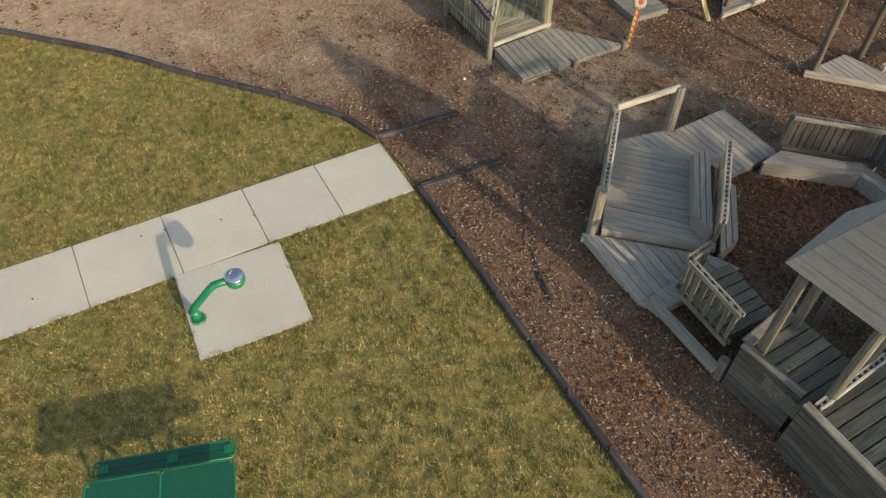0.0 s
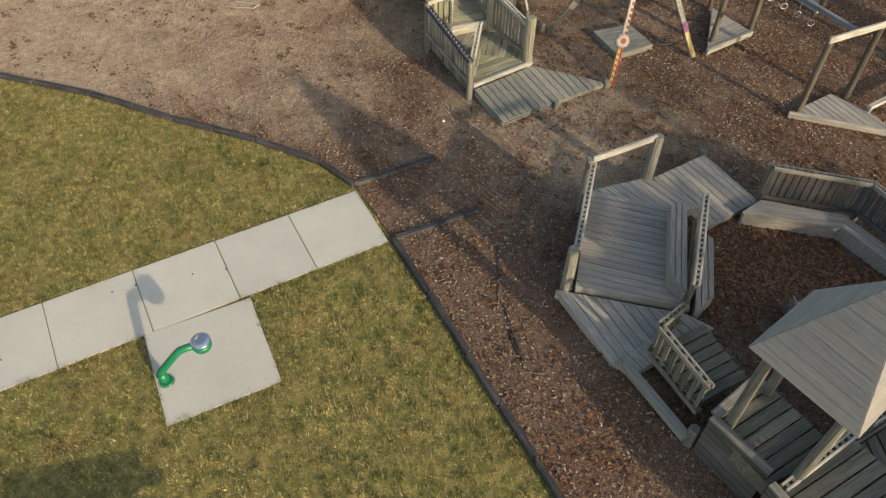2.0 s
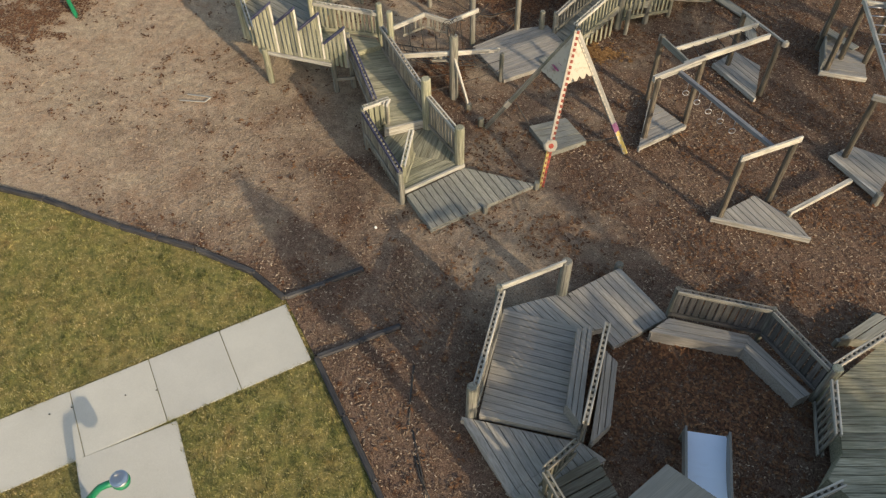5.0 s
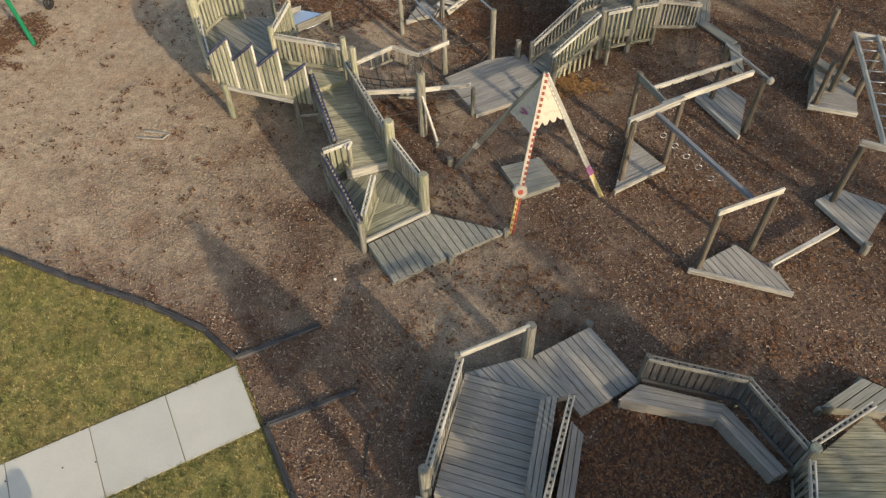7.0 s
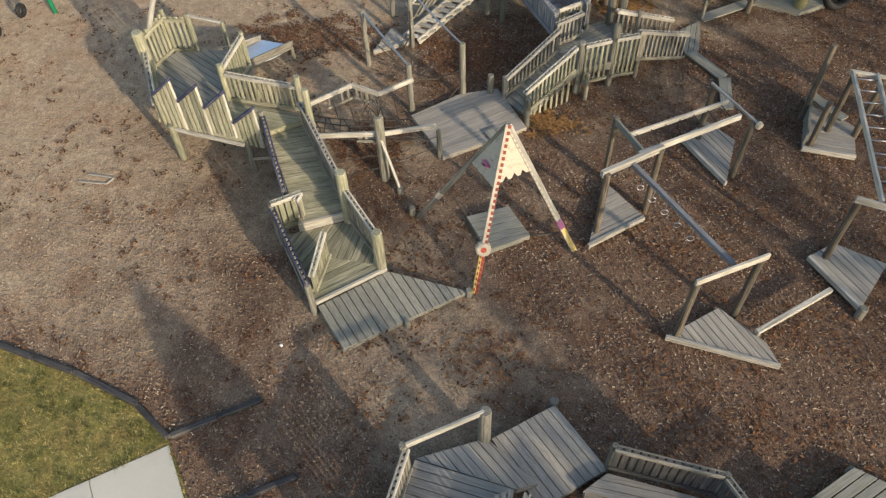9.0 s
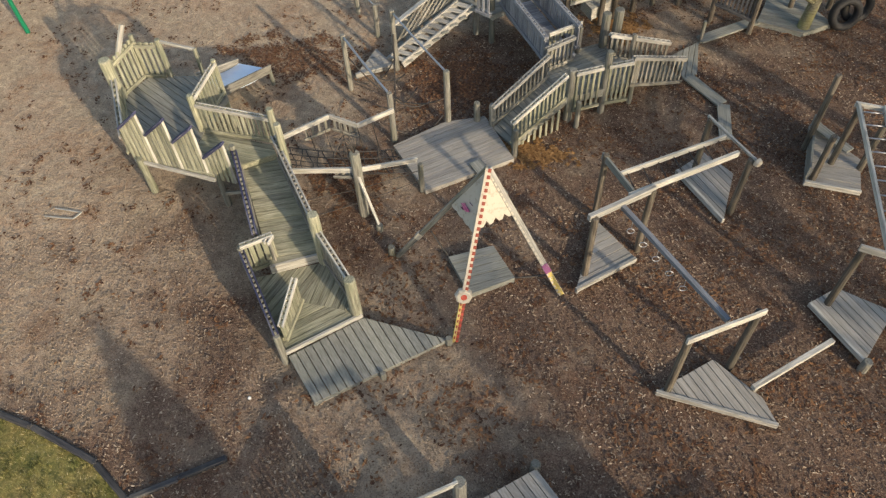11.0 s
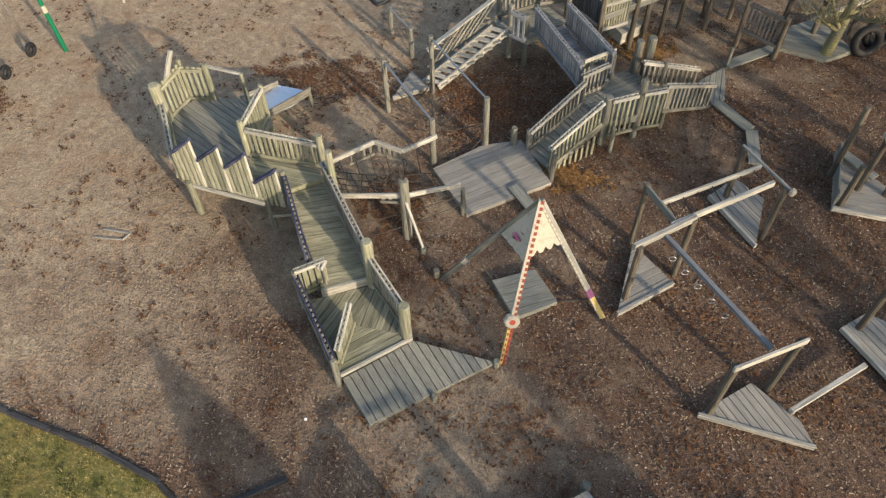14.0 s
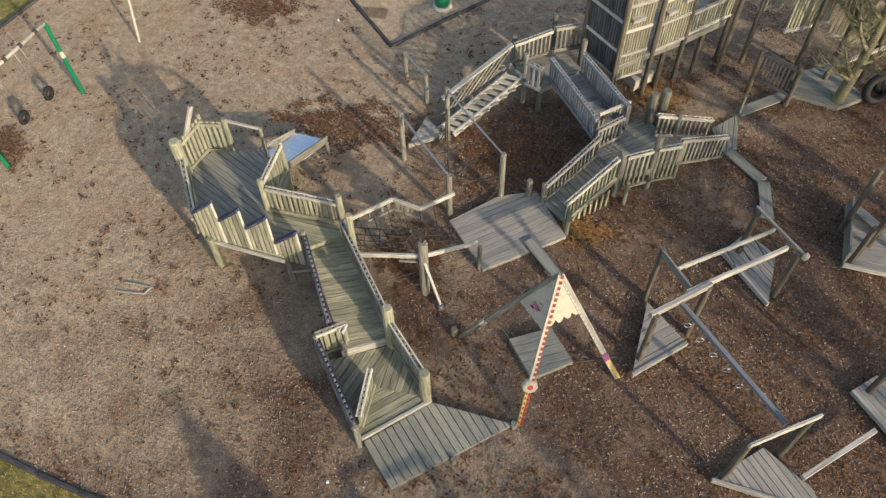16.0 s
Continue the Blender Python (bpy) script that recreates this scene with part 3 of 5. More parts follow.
deck(pod, [(3.33, 6.78, 0.34), (2.14, 5.74, 0.14), (2.45, 5.55, 0.2), (3.75, 6.5, 0.34)], (1.0, -1.22), mat=SILVER, gap=0.011, seed=15, width=0.15)
# east bench with its back
deck(pod, [(3.06, 8.85, 0.80), (3.36, 9.0, 0.80), (3.24, 6.9, 0.80), (2.96, 7.25, 0.80)], (0.11, 1.8), width=0.1, mat=SILVER, gap=0.011, seed=6, skirt_h=0.3)
railing(pod, (3.58, 8.8, 0.42), (3.27, 6.72, 0.42), 0.85, 0.85, mat=WOOD, bottom=0.08)
deck(pod, [(3.66, 8.72, 0.42), (3.9, 8.5, 0.42), (3.8, 7.2, 0.42), (3.45, 6.75, 0.42)], (0.1, 1.5), width=0.11, mat=SILVER, gap=0.011, seed=7, skirt_h=0.25)
# west rail
railing(pod, (1.58, 9.18, 0.42), (1.36, 7.12, 0.42), 0.92, 0.92)
post("post", 2.74, 9.98, 0.0, 1.43, 0.115, POSTW, pod)
post("post", 1.52, 9.2, 0.0, 1.4, 0.08, POSTW, pod)
post("post", 1.30, 7.05, 0.0, 1.36, 0.10, POSTW, pod)
beam("top_beam", (2.72, 9.97, 1.40), (1.56, 9.2, 1.38), 0.05, 0.13, PALE, pod)
post("post", 3.88, 10.85, 0.0, 0.46, 0.09, POSTW, pod)
# curved bench and back wall
bench = thing("curved_bench", 6.0, 9.3, 0, "angled timber bench with a slatted backrest", "bench")
deck(bench, [(4.5, 9.3, 0.40), (4.88, 9.68, 0.40), (6.40, 9.50, 0.40), (6.27, 9.17, 0.40)], (1.7, -0.1), width=0.12, mat=SILVER, gap=0.011, seed=8, skirt_h=0.3)
deck(bench, [(6.27, 9.17, 0.40), (6.40, 9.50, 0.40), (7.40, 8.38, 0.40), (7.16, 8.22, 0.40)], (0.93, -1.0), width=0.12, mat=SILVER, gap=0.011, seed=9, skirt_h=0.3)
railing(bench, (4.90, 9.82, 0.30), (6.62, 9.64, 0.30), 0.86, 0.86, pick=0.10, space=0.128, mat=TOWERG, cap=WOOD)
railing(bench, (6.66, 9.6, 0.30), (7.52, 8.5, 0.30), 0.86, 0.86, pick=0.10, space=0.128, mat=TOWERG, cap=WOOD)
for x, y in ((4.9, 9.86), (6.66, 9.66), (7.56, 8.46)):
    post("post", x, y, 0, 1.16, 0.06, POSTW, bench)

# east deck
east = thing("raised_deck", 8.6, 7.6, 0, "raised weathered deck beside the bench", "deck")
deck(east, [(7.72, 8.5, 0.72), (8.75, 9.5, 0.72), (10.4, 7.6, 0.72), (8.4, 5.6, 0.72), (7.35, 6.6, 0.72), (7.65, 7.1, 0.72)], (1.0, 0.15), mat=MOSSY, seed=10, skirt_h=0.5)
railing(east, (7.62, 8.62, 0.72), (8.75, 9.55, 0.72), 0.35, 0.35, low=False)
railing(east, (7.56, 8.32, 0.12), (7.48, 7.25, 0.12), 0.98, 0.98, mat=WOOD, space=0.15)
post("post", 7.62, 8.5, 0, 1.2, 0.1, MOSSY, east)
railing(east, (6.62, 5.88, 0.3), (7.4, 6.36, 0.3), 0.9, 0.9)

# north-east corner deck, and an unseen boarded wall added to shade the platform
corner_deck = thing("raised_deck", 9.6, 10.2, 0, "raised corner deck of grey boards beside the fort", "deck")
CORNER = [(8.16, 9.78, 0.3), (8.98, 10.51, 0.3), (10.3, 10.0, 0.3), (9.4, 9.85, 0.3)]
deck(corner_deck, CORNER, (0.75, 0.65), seed=16, width=0.17, gap=0.02, skirt_h=0.3)
for x, y, z in CORNER:
    post("post", x, y, 0, z - 0.06, 0.06, POSTW, corner_deck)
screen = thing("shade_screen", 9.0, 3.2, 0, "unseen boarded timber wall added to shade the play platform", "screen wall")
SA, SB = Vector((7.0, 1.0, 0)), Vector((11.0, 5.4, 0))
for k in range(15):
    beam("wall_board", SA + Vector((0, 0, 0.12 + k * 0.165)), SB + Vector((0, 0, 0.12 + k * 0.165)), 0.035, 0.16, WOOD, screen)
for k in range(5):
    p = SA.lerp(SB, k / 4) + Vector((0.07, -0.07, 0))
    post("post", p.x, p.y, 0, 3.62 if k in (1, 2, 3) else 2.65, 0.08, POSTW, screen)
# Raised middle boards carry the added shade across the whole platform.
SM = SA.lerp(SB, 0.18)
for k in range(6):
    z = 0.12 + (15 + k) * 0.165
    beam("wall_board", SM + Vector((0, 0, z)), SA.lerp(SB, 0.75) + Vector((0, 0, z)), 0.035, 0.16, WOOD, screen)

# ---- roofed tower ----
tower = thing("roofed_tower", 4.25, 4.35, 0, "timber play tower with a steep boarded pyramid roof", "tower")
RC = [(3.28, 4.35), (4.35, 3.30), (5.28, 4.32), (4.22, 5.37)]
APEX = Vector((4.40, 4.24, 4.72))


def roof_face(a, b2, k):
    """One roof slope: horizontal boards, cut to the triangle, each lapping the next."""
    a, b2 = Vector((*a, 3.0)), Vector((*b2, 3.0))
    n = 11
    out = (b2 - a).cross(APEX - a).normalized()
    if out.dot((a + b2) / 2 - Vector((APEX.x, APEX.y, 3.4))) < 0:
        out = -out
    for i in range(n):
        t0, t1 = i / n, min(1.0, (i + 1.06) / n)
        quad = [a.lerp(APEX, t0), b2.lerp(APEX, t0), b2.lerp(APEX, t1), a.lerp(APEX, t1)]
        mid = sum(quad, Vector()) / 4
        x = (b2 - a).normalized()
        z = out
        y = z.cross(x)
        m = Matrix((x, y, z)).transposed().to_4x4()
        m.translation = mid
        inv = m.inverted()
        loc = [inv @ p for p in quad]
        lift = [0.012, 0.012, 0.006, 0.006]
        verts = [(p.x, p.y, p.z + l) for p, l in zip(loc, lift)] + [(p.x, p.y, p.z - 0.012) for p in loc]
        faces = [(0, 1, 2, 3), (7, 6, 5, 4)] + [(j, j + 4, (j + 1) % 4 + 4, (j + 1) % 4) for j in range(4)]
        me = bpy.data.meshes.new("roof_board")
        me.from_pydata(verts, [], faces)
        me.update()
        bmx = bmesh.new()
        bmx.from_mesh(me)
        bmesh.ops.recalc_face_normals(bmx, faces=bmx.faces[:])
        bmx.to_mesh(me)
        bmx.free()
        piece("roof_board", me, m, tower, ROOFW)


for k in range(4):
    roof_face(RC[k], RC[(k + 1) % 4], k)
for x, y in ((3.62, 4.40), (4.36, 3.62), (4.98, 4.30), (4.24, 5.05)):
    post("post", x, y, 0, 3.05, 0.075, POSTW, tower)
deck(tower, [(3.36, 4.43, 0.95), (4.10, 3.60, 0.95), (5.1, 4.3, 0.95), (4.2, 5.3, 0.95)], (0.75, 0.62), mat=TOWERW, seed=11, skirt_h=0.3, width=0.18, gap=0.024)
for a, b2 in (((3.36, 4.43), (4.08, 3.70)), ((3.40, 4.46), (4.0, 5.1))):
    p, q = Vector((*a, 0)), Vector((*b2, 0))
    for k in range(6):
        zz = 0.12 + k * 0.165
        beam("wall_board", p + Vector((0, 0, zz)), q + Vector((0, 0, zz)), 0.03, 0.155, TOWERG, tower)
    beam("cap", p + Vector((0, 0, 1.12)), q + Vector((0, 0, 1.12)), 0.14, 0.04, WOOD, tower)
# lower step deck behind its own rail
deck(tower, [(2.75, 5.85, 0.52), (3.36, 4.95, 0.52), (4.15, 5.55, 0.52), (3.55, 6.5, 0.52)], (0.8, 0.6), seed=12, mat=TOWERW, width=0.18, gap=0.024)
railing(tower, (2.66, 5.74, 0.46), (3.34, 4.80, 0.46), 0.88, 0.85, pick=0.07, space=0.15, mat=TOWERW, cap=WOOD)
railing(tower, (2.66, 5.78, 0.46), (3.18, 6.55, 0.36), 0.88, 0.55, pick=0.07, space=0.15, mat=TOWERW, cap=WOOD)
beam("sill", (2.3, 5.66, 0.3), (3.2, 4.5, 0.3), 0.16, 0.12, DECK, tower)
post("post", 3.30, 4.56, 0, 0.5, 0.09, POSTW, tower)
# second box deck
deck(tower, [(4.05, 3.45, 1.1), (5.3, 1.9, 1.1), (6.6, 3.0, 1.1), (5.3, 4.4, 1.1)], (0.78, 0.62), seed=13, skirt_h=0.2, mat=TOWERW, width=0.18, gap=0.024)
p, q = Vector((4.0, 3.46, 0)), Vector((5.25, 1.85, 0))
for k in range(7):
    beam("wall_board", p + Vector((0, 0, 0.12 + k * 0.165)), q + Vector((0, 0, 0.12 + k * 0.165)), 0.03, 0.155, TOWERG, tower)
beam("cap", p + Vector((0, 0, 1.28)), q + Vector((0, 0, 1.28)), 0.12, 0.05, WOOD, tower)
railing(tower, (4.15, 3.42, 1.1), (5.25, 4.4, 1.1), 0.22, 0.22, low=False)
railing(tower, (5.55, 4.65, 0.5), (6.95, 5.75, 0.5), 0.72, 0.72)
beam("lintel", (5.0, 5.0, 2.5), (5.75, 5.26, 2.52), 0.07, 0.12, PALE, tower)
beam("lintel", (5.72, 5.42, 1.88), (6.5, 5.42, 1.88), 0.07, 0.12, PALE, tower)
for x, y, h in ((5.75, 5.3, 2.5), (6.5, 5.42, 1.9), (5.72, 5.46, 1.9)):
    post("post", x, y, 0, h, 0.05, POSTW, tower)
deck(tower, [(5.6, 4.6, 0.5), (6.6, 3.3, 0.5), (8.1, 4.5, 0.5), (7.0, 5.7, 0.5)], (0.25, -1.0), seed=14, skirt_h=0.3, mat=TOWERW, width=0.18, gap=0.024)

# centre slide
slide = thing("slide", 5.3, 6.6, 0, "pale blue slide bed between dark side boards", "slide")


def chute(parent, top_a, top_b, low_a, low_b, side):
    """A slide bed from a high edge to a low edge, with raised sides."""
    ta, tb, la, lb = Vector(top_a), Vector(top_b), Vector(low_a), Vector(low_b)
    bm = bmesh.new()
    n = 8
    rows = []
    for i in range(n + 1):
        t = i / n
        drop = Vector((0, 0, 0.10 * math.sin(math.pi * t) * (-1)))
        rows.append([bm.verts.new(ta.lerp(la, t) + drop), bm.verts.new(tb.lerp(lb, t) + drop)])
    for i in range(n):
        bm.faces.new((rows[i][0], rows[i][1], rows[i + 1][1], rows[i + 1][0]))
    bmesh.ops.recalc_face_normals(bm, faces=bm.faces[:])
    if bm.faces[0].normal.z < 0:
        bmesh.ops.reverse_faces(bm, faces=bm.faces[:])
    bmesh.ops.solidify(bm, geom=bm.faces[:], thickness=0.03)
    part("bed", bm, SLIDE, parent, smooth=False)
    for a, b2 in ((ta, la), (tb, lb)):
        beam("side_board", a + Vector((0, 0, 0.02)), b2 + Vector((0, 0, 0.02)), 0.045, 0.22, side, parent)


chute(slide, (4.88, 5.7, 1.15), (5.58, 5.7, 1.15), (5.1, 7.28, 0.40), (5.86, 7.28, 0.40), SLIDEB)
for x in (5.1, 5.86):
    post("post", x, 7.26, 0, 0.42, 0.04, POSTW, slide)
for x in (4.9, 5.58):
    post("post", x, 5.7, 0, 1.2, 0.05, POSTW, slide)

# ---- entrance ramp and walkway ----
entry = thing("entrance_walkway", -0.6, 13.6, 0, "mossy timber entrance ramp and stepped walkway with picket rails", "walkway")
deck(entry, [(-0.91, 12.2, 0.34), (0.28, 13.26, 0.34), (1.97, 13.16, 0.14), (-0.21, 11.43, 0.12)], (0.70, -0.75), seed=21, width=0.15, gap=0.015)
post("post", 1.98, 13.14, 0, 0.24, 0.07, POSTW, entry)
post("post", 0.9, 12.2, 0, 0.24, 0.06, POSTW, entry)
deck(entry, [(-0.96, 12.27, 0.44), (0.22, 13.3, 0.44), (-0.98, 13.35, 0.44)], (0.75, 0.66), mat=MOSSY, seed=22)
deck(entry, [(0.22, 13.3, 0.44), (-0.78, 14.38, 0.44), (-0.98, 13.35, 0.44)], (0.1, 1.0), mat=MOSSY, seed=23)
deck(entry, [(-0.96, 12.27, 0.44), (-0.98, 13.35, 0.44), (-0.78, 14.38, 0.44), (-2.1, 13.75, 0.44)], (0.35, 1.0), mat=MOSSY, seed=24)
beam("nosing", (-0.95, 12.22, 0.42), (0.26, 13.27, 0.42), 0.06, 0.10, PALE, entry)
beam("nosing", (-1.78, 13.93, 0.555), (-0.85, 14.41, 0.555), 0.06, 0.24, PALE, entry)
deck(entry, [(-3.03, 16.11, 0.95), (-2.36, 16.56, 0.95), (-0.85, 14.44, 0.66), (-1.78, 13.97, 0.66)], (1.0, 0.42), mat=MOSSY, seed=25)
railing(entry, (-3.05, 16.05, 0.90), (-2.0, 14.15, 0.66), 0.72, 0.78, depth=0.1, cap=BLUEW)
railing(entry, (-2.22, 13.86, 0.44), (-1.02, 12.24, 0.40), 0.82, 0.66, depth=0.25, cap=BLUEW)
railing(entry, (-2.22, 13.86, 0.44), (-1.66, 14.2, 0.5), 0.92, 0.92, pick=0.10, space=0.125, mat=MOSSY)
railing(entry, (-1.68, 14.2, 0.5), (-1.72, 13.98, 0.5), 0.9, 0.9)
railing(entry, (-0.97, 13.36, 0.44), (-1.0, 12.42, 0.44), 0.85, 0.62, pick=0.085, mat=MOSSY)
railing(entry, (-2.32, 16.5, 0.95), (-0.84, 14.46, 0.66), 0.78, 0.85)
railing(entry, (-0.76, 14.34, 0.50), (0.16, 13.36, 0.44), 1.0, 0.85)
post("post", -0.81, 14.39, 0, 1.93, 0.115, MOSSY, entry)
post("post", 0.14, 13.3, 0, 1.55, 0.115, MOSSY, entry)
post("post", -1.02, 12.22, 0, 1.02, 0.07, POSTW, entry)
post("post", -2.22, 13.86, 0, 1.3, 0.07, POSTW, entry)
post("post", -3.1, 16.1, 0, 1.7, 0.07, POSTW, entry)

# ---- picket tower with slide ----
keep = thing("picket_tower", -4.9, 17.2, 0, "mossy picket-walled play tower with blue-capped battlements", "tower")
deck(keep, [(-5.42, 16.05, 1.1), (-4.27, 15.9, 1.1), (-4.12, 18.2, 1.1), (-5.0, 18.75, 1.1), (-6.2, 18.55, 1.1), (-6.5, 17.8, 1.1)], (0.85, -0.5), seed=31)
deck(keep, [(-4.25, 15.88, 1.08), (-3.56, 15.78, 1.08), (-2.4, 16.58, 1.08), (-2.58, 16.82, 1.08), (-4.2, 17.02, 1.08)], (0.9, -0.1), mat=MOSSY, seed=32)


def battlement(p, q, panels, low, gaps):
    """Stepped picket panels, each top rising along it, with a dark blue cap."""
    p, q = Vector(p), Vector(q)
    for k in range(panels):
        a, b2 = p.lerp(q, (k + 0.02) / panels), p.lerp(q, (k + 0.98) / panels)
        h = gaps[k]
        n = 5
        for i in range(n):
            t = (i + 0.5) / n
            c = a.lerp(b2, t)
            hi = c.z + h - 0.14 + 0.56 * t
            m = axes((c.x, c.y, low), (c.x, c.y, hi), Vector((-(q - p).y, (q - p).x, 0)))
            piece("picket", box_mesh(hi - low, 0.072, 0.03, MOSSY, 0), m, keep)
        beam("cap", a.lerp(b2, 0.06) + Vector((0, 0, h - 0.08)), b2 + Vector((0, 0, h + 0.45)), 0.15, 0.05, BLUEW, keep, "dark blue cap board")
        beam("edge_board", b2 - Vector((0, 0, 0.12)), b2 + Vector((0, 0, h + 0.42)), 0.03, 0.05, PALE, keep)


battlement((-5.55, 16.06, 1.05), (-3.05, 15.75, 1.05), 4, 0.92, [0.95, 0.92, 0.88, 0.6])
beam("bottom_rail", (-5.45, 16.0, 0.98), (-3.5, 15.72, 0.98), 0.06, 0.09, PALE, keep)
beam("bottom_rail", (-3.55, 15.8, 0.45), (-3.0, 15.95, 0.45), 0.05, 0.08, WOOD, keep)
railing(keep, (-5.6, 16.1, 1.0), (-6.52, 17.75, 1.0), 0.62, 0.75, pick=0.06, space=0.17, mat=MOSSY)
railing(keep, (-6.52, 17.8, 1.05), (-6.3, 18.55, 1.05), 0.95, 1.05, pick=0.07, space=0.118, mat=MOSSY, cap=MOSSY, tops=0.1)
railing(keep, (-6.3, 18.55, 1.05), (-5.75, 18.6, 1.05), 1.0, 1.0, pick=0.07, space=0.118, mat=MOSSY, cap=MOSSY, tops=0.05)
post("post", -6.55, 17.75, 0, 2.2, 0.14, MOSSY, keep)
beam("leaning_board", (-6.48, 18.02, 1.9), (-6.3, 18.5, 2.6), 0.06, 0.12, PALE, keep)
post("post", -6.3, 18.62, 0, 2.25, 0.06, MOSSY, keep)
post("post", -5.7, 18.66, 0, 2.15, 0.07, MOSSY, keep)
post("post", -4.8, 18.6, 0, 2.05, 0.05, MOSSY, keep)
beam("hand_bar", (-5.7, 18.66, 2.1), (-4.8, 18.6, 2.02), 0.06, 0.06, PALE, keep)
post("post", -5.32, 15.97, 0, 1.1, 0.085, MOSSY, keep)
post("post", -3.5, 15.85, 0, 1.1, 0.07, POSTW, keep)
post("post", -4.28, 17.02, 0, 2.1, 0.075, MOSSY, keep)
post("post", -4.2, 18.22, 0, 2.1, 0.06, MOSSY, keep)
railing(keep, (-4.27, 17.05, 1.1), (-4.19, 18.2, 1.1), 0.9, 0.95, mat=MOSSY)
railing(keep, (-4.2, 17.0, 1.05), (-2.5, 16.9, 1.05), 0.86, 0.78, mat=MOSSY)
post("post", -2.45, 16.88, 0, 2.1, 0.08, MOSSY, keep)
post("post", -2.02, 16.22, 0, 2.35, 0.08, MOSSY, keep)
slide2 = thing("slide", -4.3, 19.4, 0, "pale blue slide bed with timber sides off the picket tower", "slide")
chute(slide2, (-5.1, 18.72, 1.05), (-4.25, 18.35, 1.05), (-4.65, 20.0, 0.5), (-3.75, 19.9, 0.5), WOOD)
post("post", -3.76, 19.86, 0, 0.5, 0.05, POSTW, slide2)
post("post", -4.64, 19.96, 0, 0.5, 0.05, POSTW, slide2)

# ---- cable bridge between tower and centre platform ----
bridge = thing("cable_bridge", -0.6, 16.8, 0, "timber-railed swinging cable bridge", "bridge")
post("post", -0.42, 16.05, 0, 1.95, 0.11, POSTW, bridge)
post("stub_post", 0.02, 15.66, 0, 0.22, 0.08, POSTW, bridge)
post("stub_post", 0.42, 15.06, 0, 0.3, 0.08, POSTW, bridge)
beam("top_beam", (-1.86, 16.05, 1.18), (-0.5, 16.08, 1.40), 0.05, 0.13, PALE, bridge)
beam("top_beam", (-0.4, 16.12, 1.38), (0.62, 16.95, 0.98), 0.05, 0.12, PALE, bridge)
beam("brace", (-1.0, 16.2, 1.15), (-0.45, 16.16, 1.1), 0.05, 0.10, PALE, bridge)
beam("brace", (-0.4, 15.98, 1.35), (0.0, 15.68, 0.2), 0.06, 0.06, PALE, bridge)
beam("top_beam", (-2.4, 16.75, 1.32), (-1.4, 17.45, 1.5), 0.05, 0.12, PALE, bridge)
beam("top_beam", (-1.4, 17.45, 1.5), (-0.75, 17.35, 1.4), 0.05, 0.12, PALE, bridge)
beam("top_beam", (-0.75, 17.35, 1.4), (-0.05, 17.85, 1.5), 0.05, 0.12, PALE, bridge)
def hung_pickets(p, q, n, drop):
    """Short pickets that hang from a sloping beam, held by a low rail."""
    p, q = Vector(p), Vector(q)
    across = Vector((-(q - p).y, (q - p).x, 0)).normalized()
    for k in range(n):
        c = p.lerp(q, (k + 0.5) / n) + across * 0.045
        piece("picket", box_mesh(drop, 0.06, 0.03, WOOD, 0), axes(c - Vector((0, 0, drop - 0.05)), c + Vector((0, 0, 0.05)), across), bridge)
    beam("low_rail", p - Vector((0, 0, drop - 0.1)), q - Vector((0, 0, drop - 0.1)), 0.035, 0.07, WOOD, bridge)


hung_pickets((-1.92, 17.09, 1.41), (-1.42, 17.44, 1.49), 4, 0.46)
hung_pickets((-1.38, 17.45, 1.49), (-0.78, 17.36, 1.40), 5, 0.46)
hung_pickets((-0.98, 16.07, 1.32), (-0.55, 16.08, 1.38), 3, 0.3)


def net_point(u, v):
    """A place on the sagging rope floor: u along the bridge, v across it."""
    a = Vector((-2.05, 16.35, 0.92)).lerp(Vector((0.35, 17.15, 0.34)), u)
    b2 = Vector((-2.3, 16.95, 0.92)).lerp(Vector((-0.1, 17.8, 0.34)), u)
    return a.lerp(b2, v) - Vector((0, 0, 0.5 * u * (1 - u) + 0.25 * v * (1 - v)))


for k in range(5):
    tube("net_rope", [net_point(i / 10, k / 4) for i in range(11)], 0.014, RUST, bridge, sides=6)
for k in range(14):
    u = (k + 0.5) / 14
    tube("net_rope", [net_point(u + 0.02 * math.sin(3 * k + j), j / 5) for j in range(6)], 0.012, RUST, bridge, sides=6)
for k in range(6):
    u = 0.1 + 0.15 * k
    tube("hanger", [net_point(u, 0.0), Vector((-1.86, 16.05, 1.16)).lerp(Vector((-0.5, 16.08, 1.36)), min(1.0, u * 1.4))], 0.009, RUST, bridge, sides=5)
    tube("hanger", [net_point(u, 1.0), Vector((-2.3, 16.85, 1.32)).lerp(Vector((-0.2, 17.75, 1.45)), u)], 0.009, RUST, bridge, sides=5)
rnd = random.Random(8)
for k in range(9):
    a = 0.4 + 0.42 * k
    r0 = rnd.uniform(0.25, 0.42)
    c = Vector((-0.42, 16.05, 1.93))
    tube("cable_end", [c + Vector((r0 * t * math.cos(a + t), r0 * t * math.sin(a + t), 0.32 * math.sin(2.6 * t))) for t in [i / 7 for i in range(8)]], 0.009, RUST, bridge, sides=5)
for dz, dy in ((0.32, 0.0), (0.62, 0.25)):
    tube("cable", sag((-1.5, 15.3 + dy, dz + 0.25), (0.7, 16.9, dz + 0.1), 0.08), 0.009, RUST, bridge, sides=6)

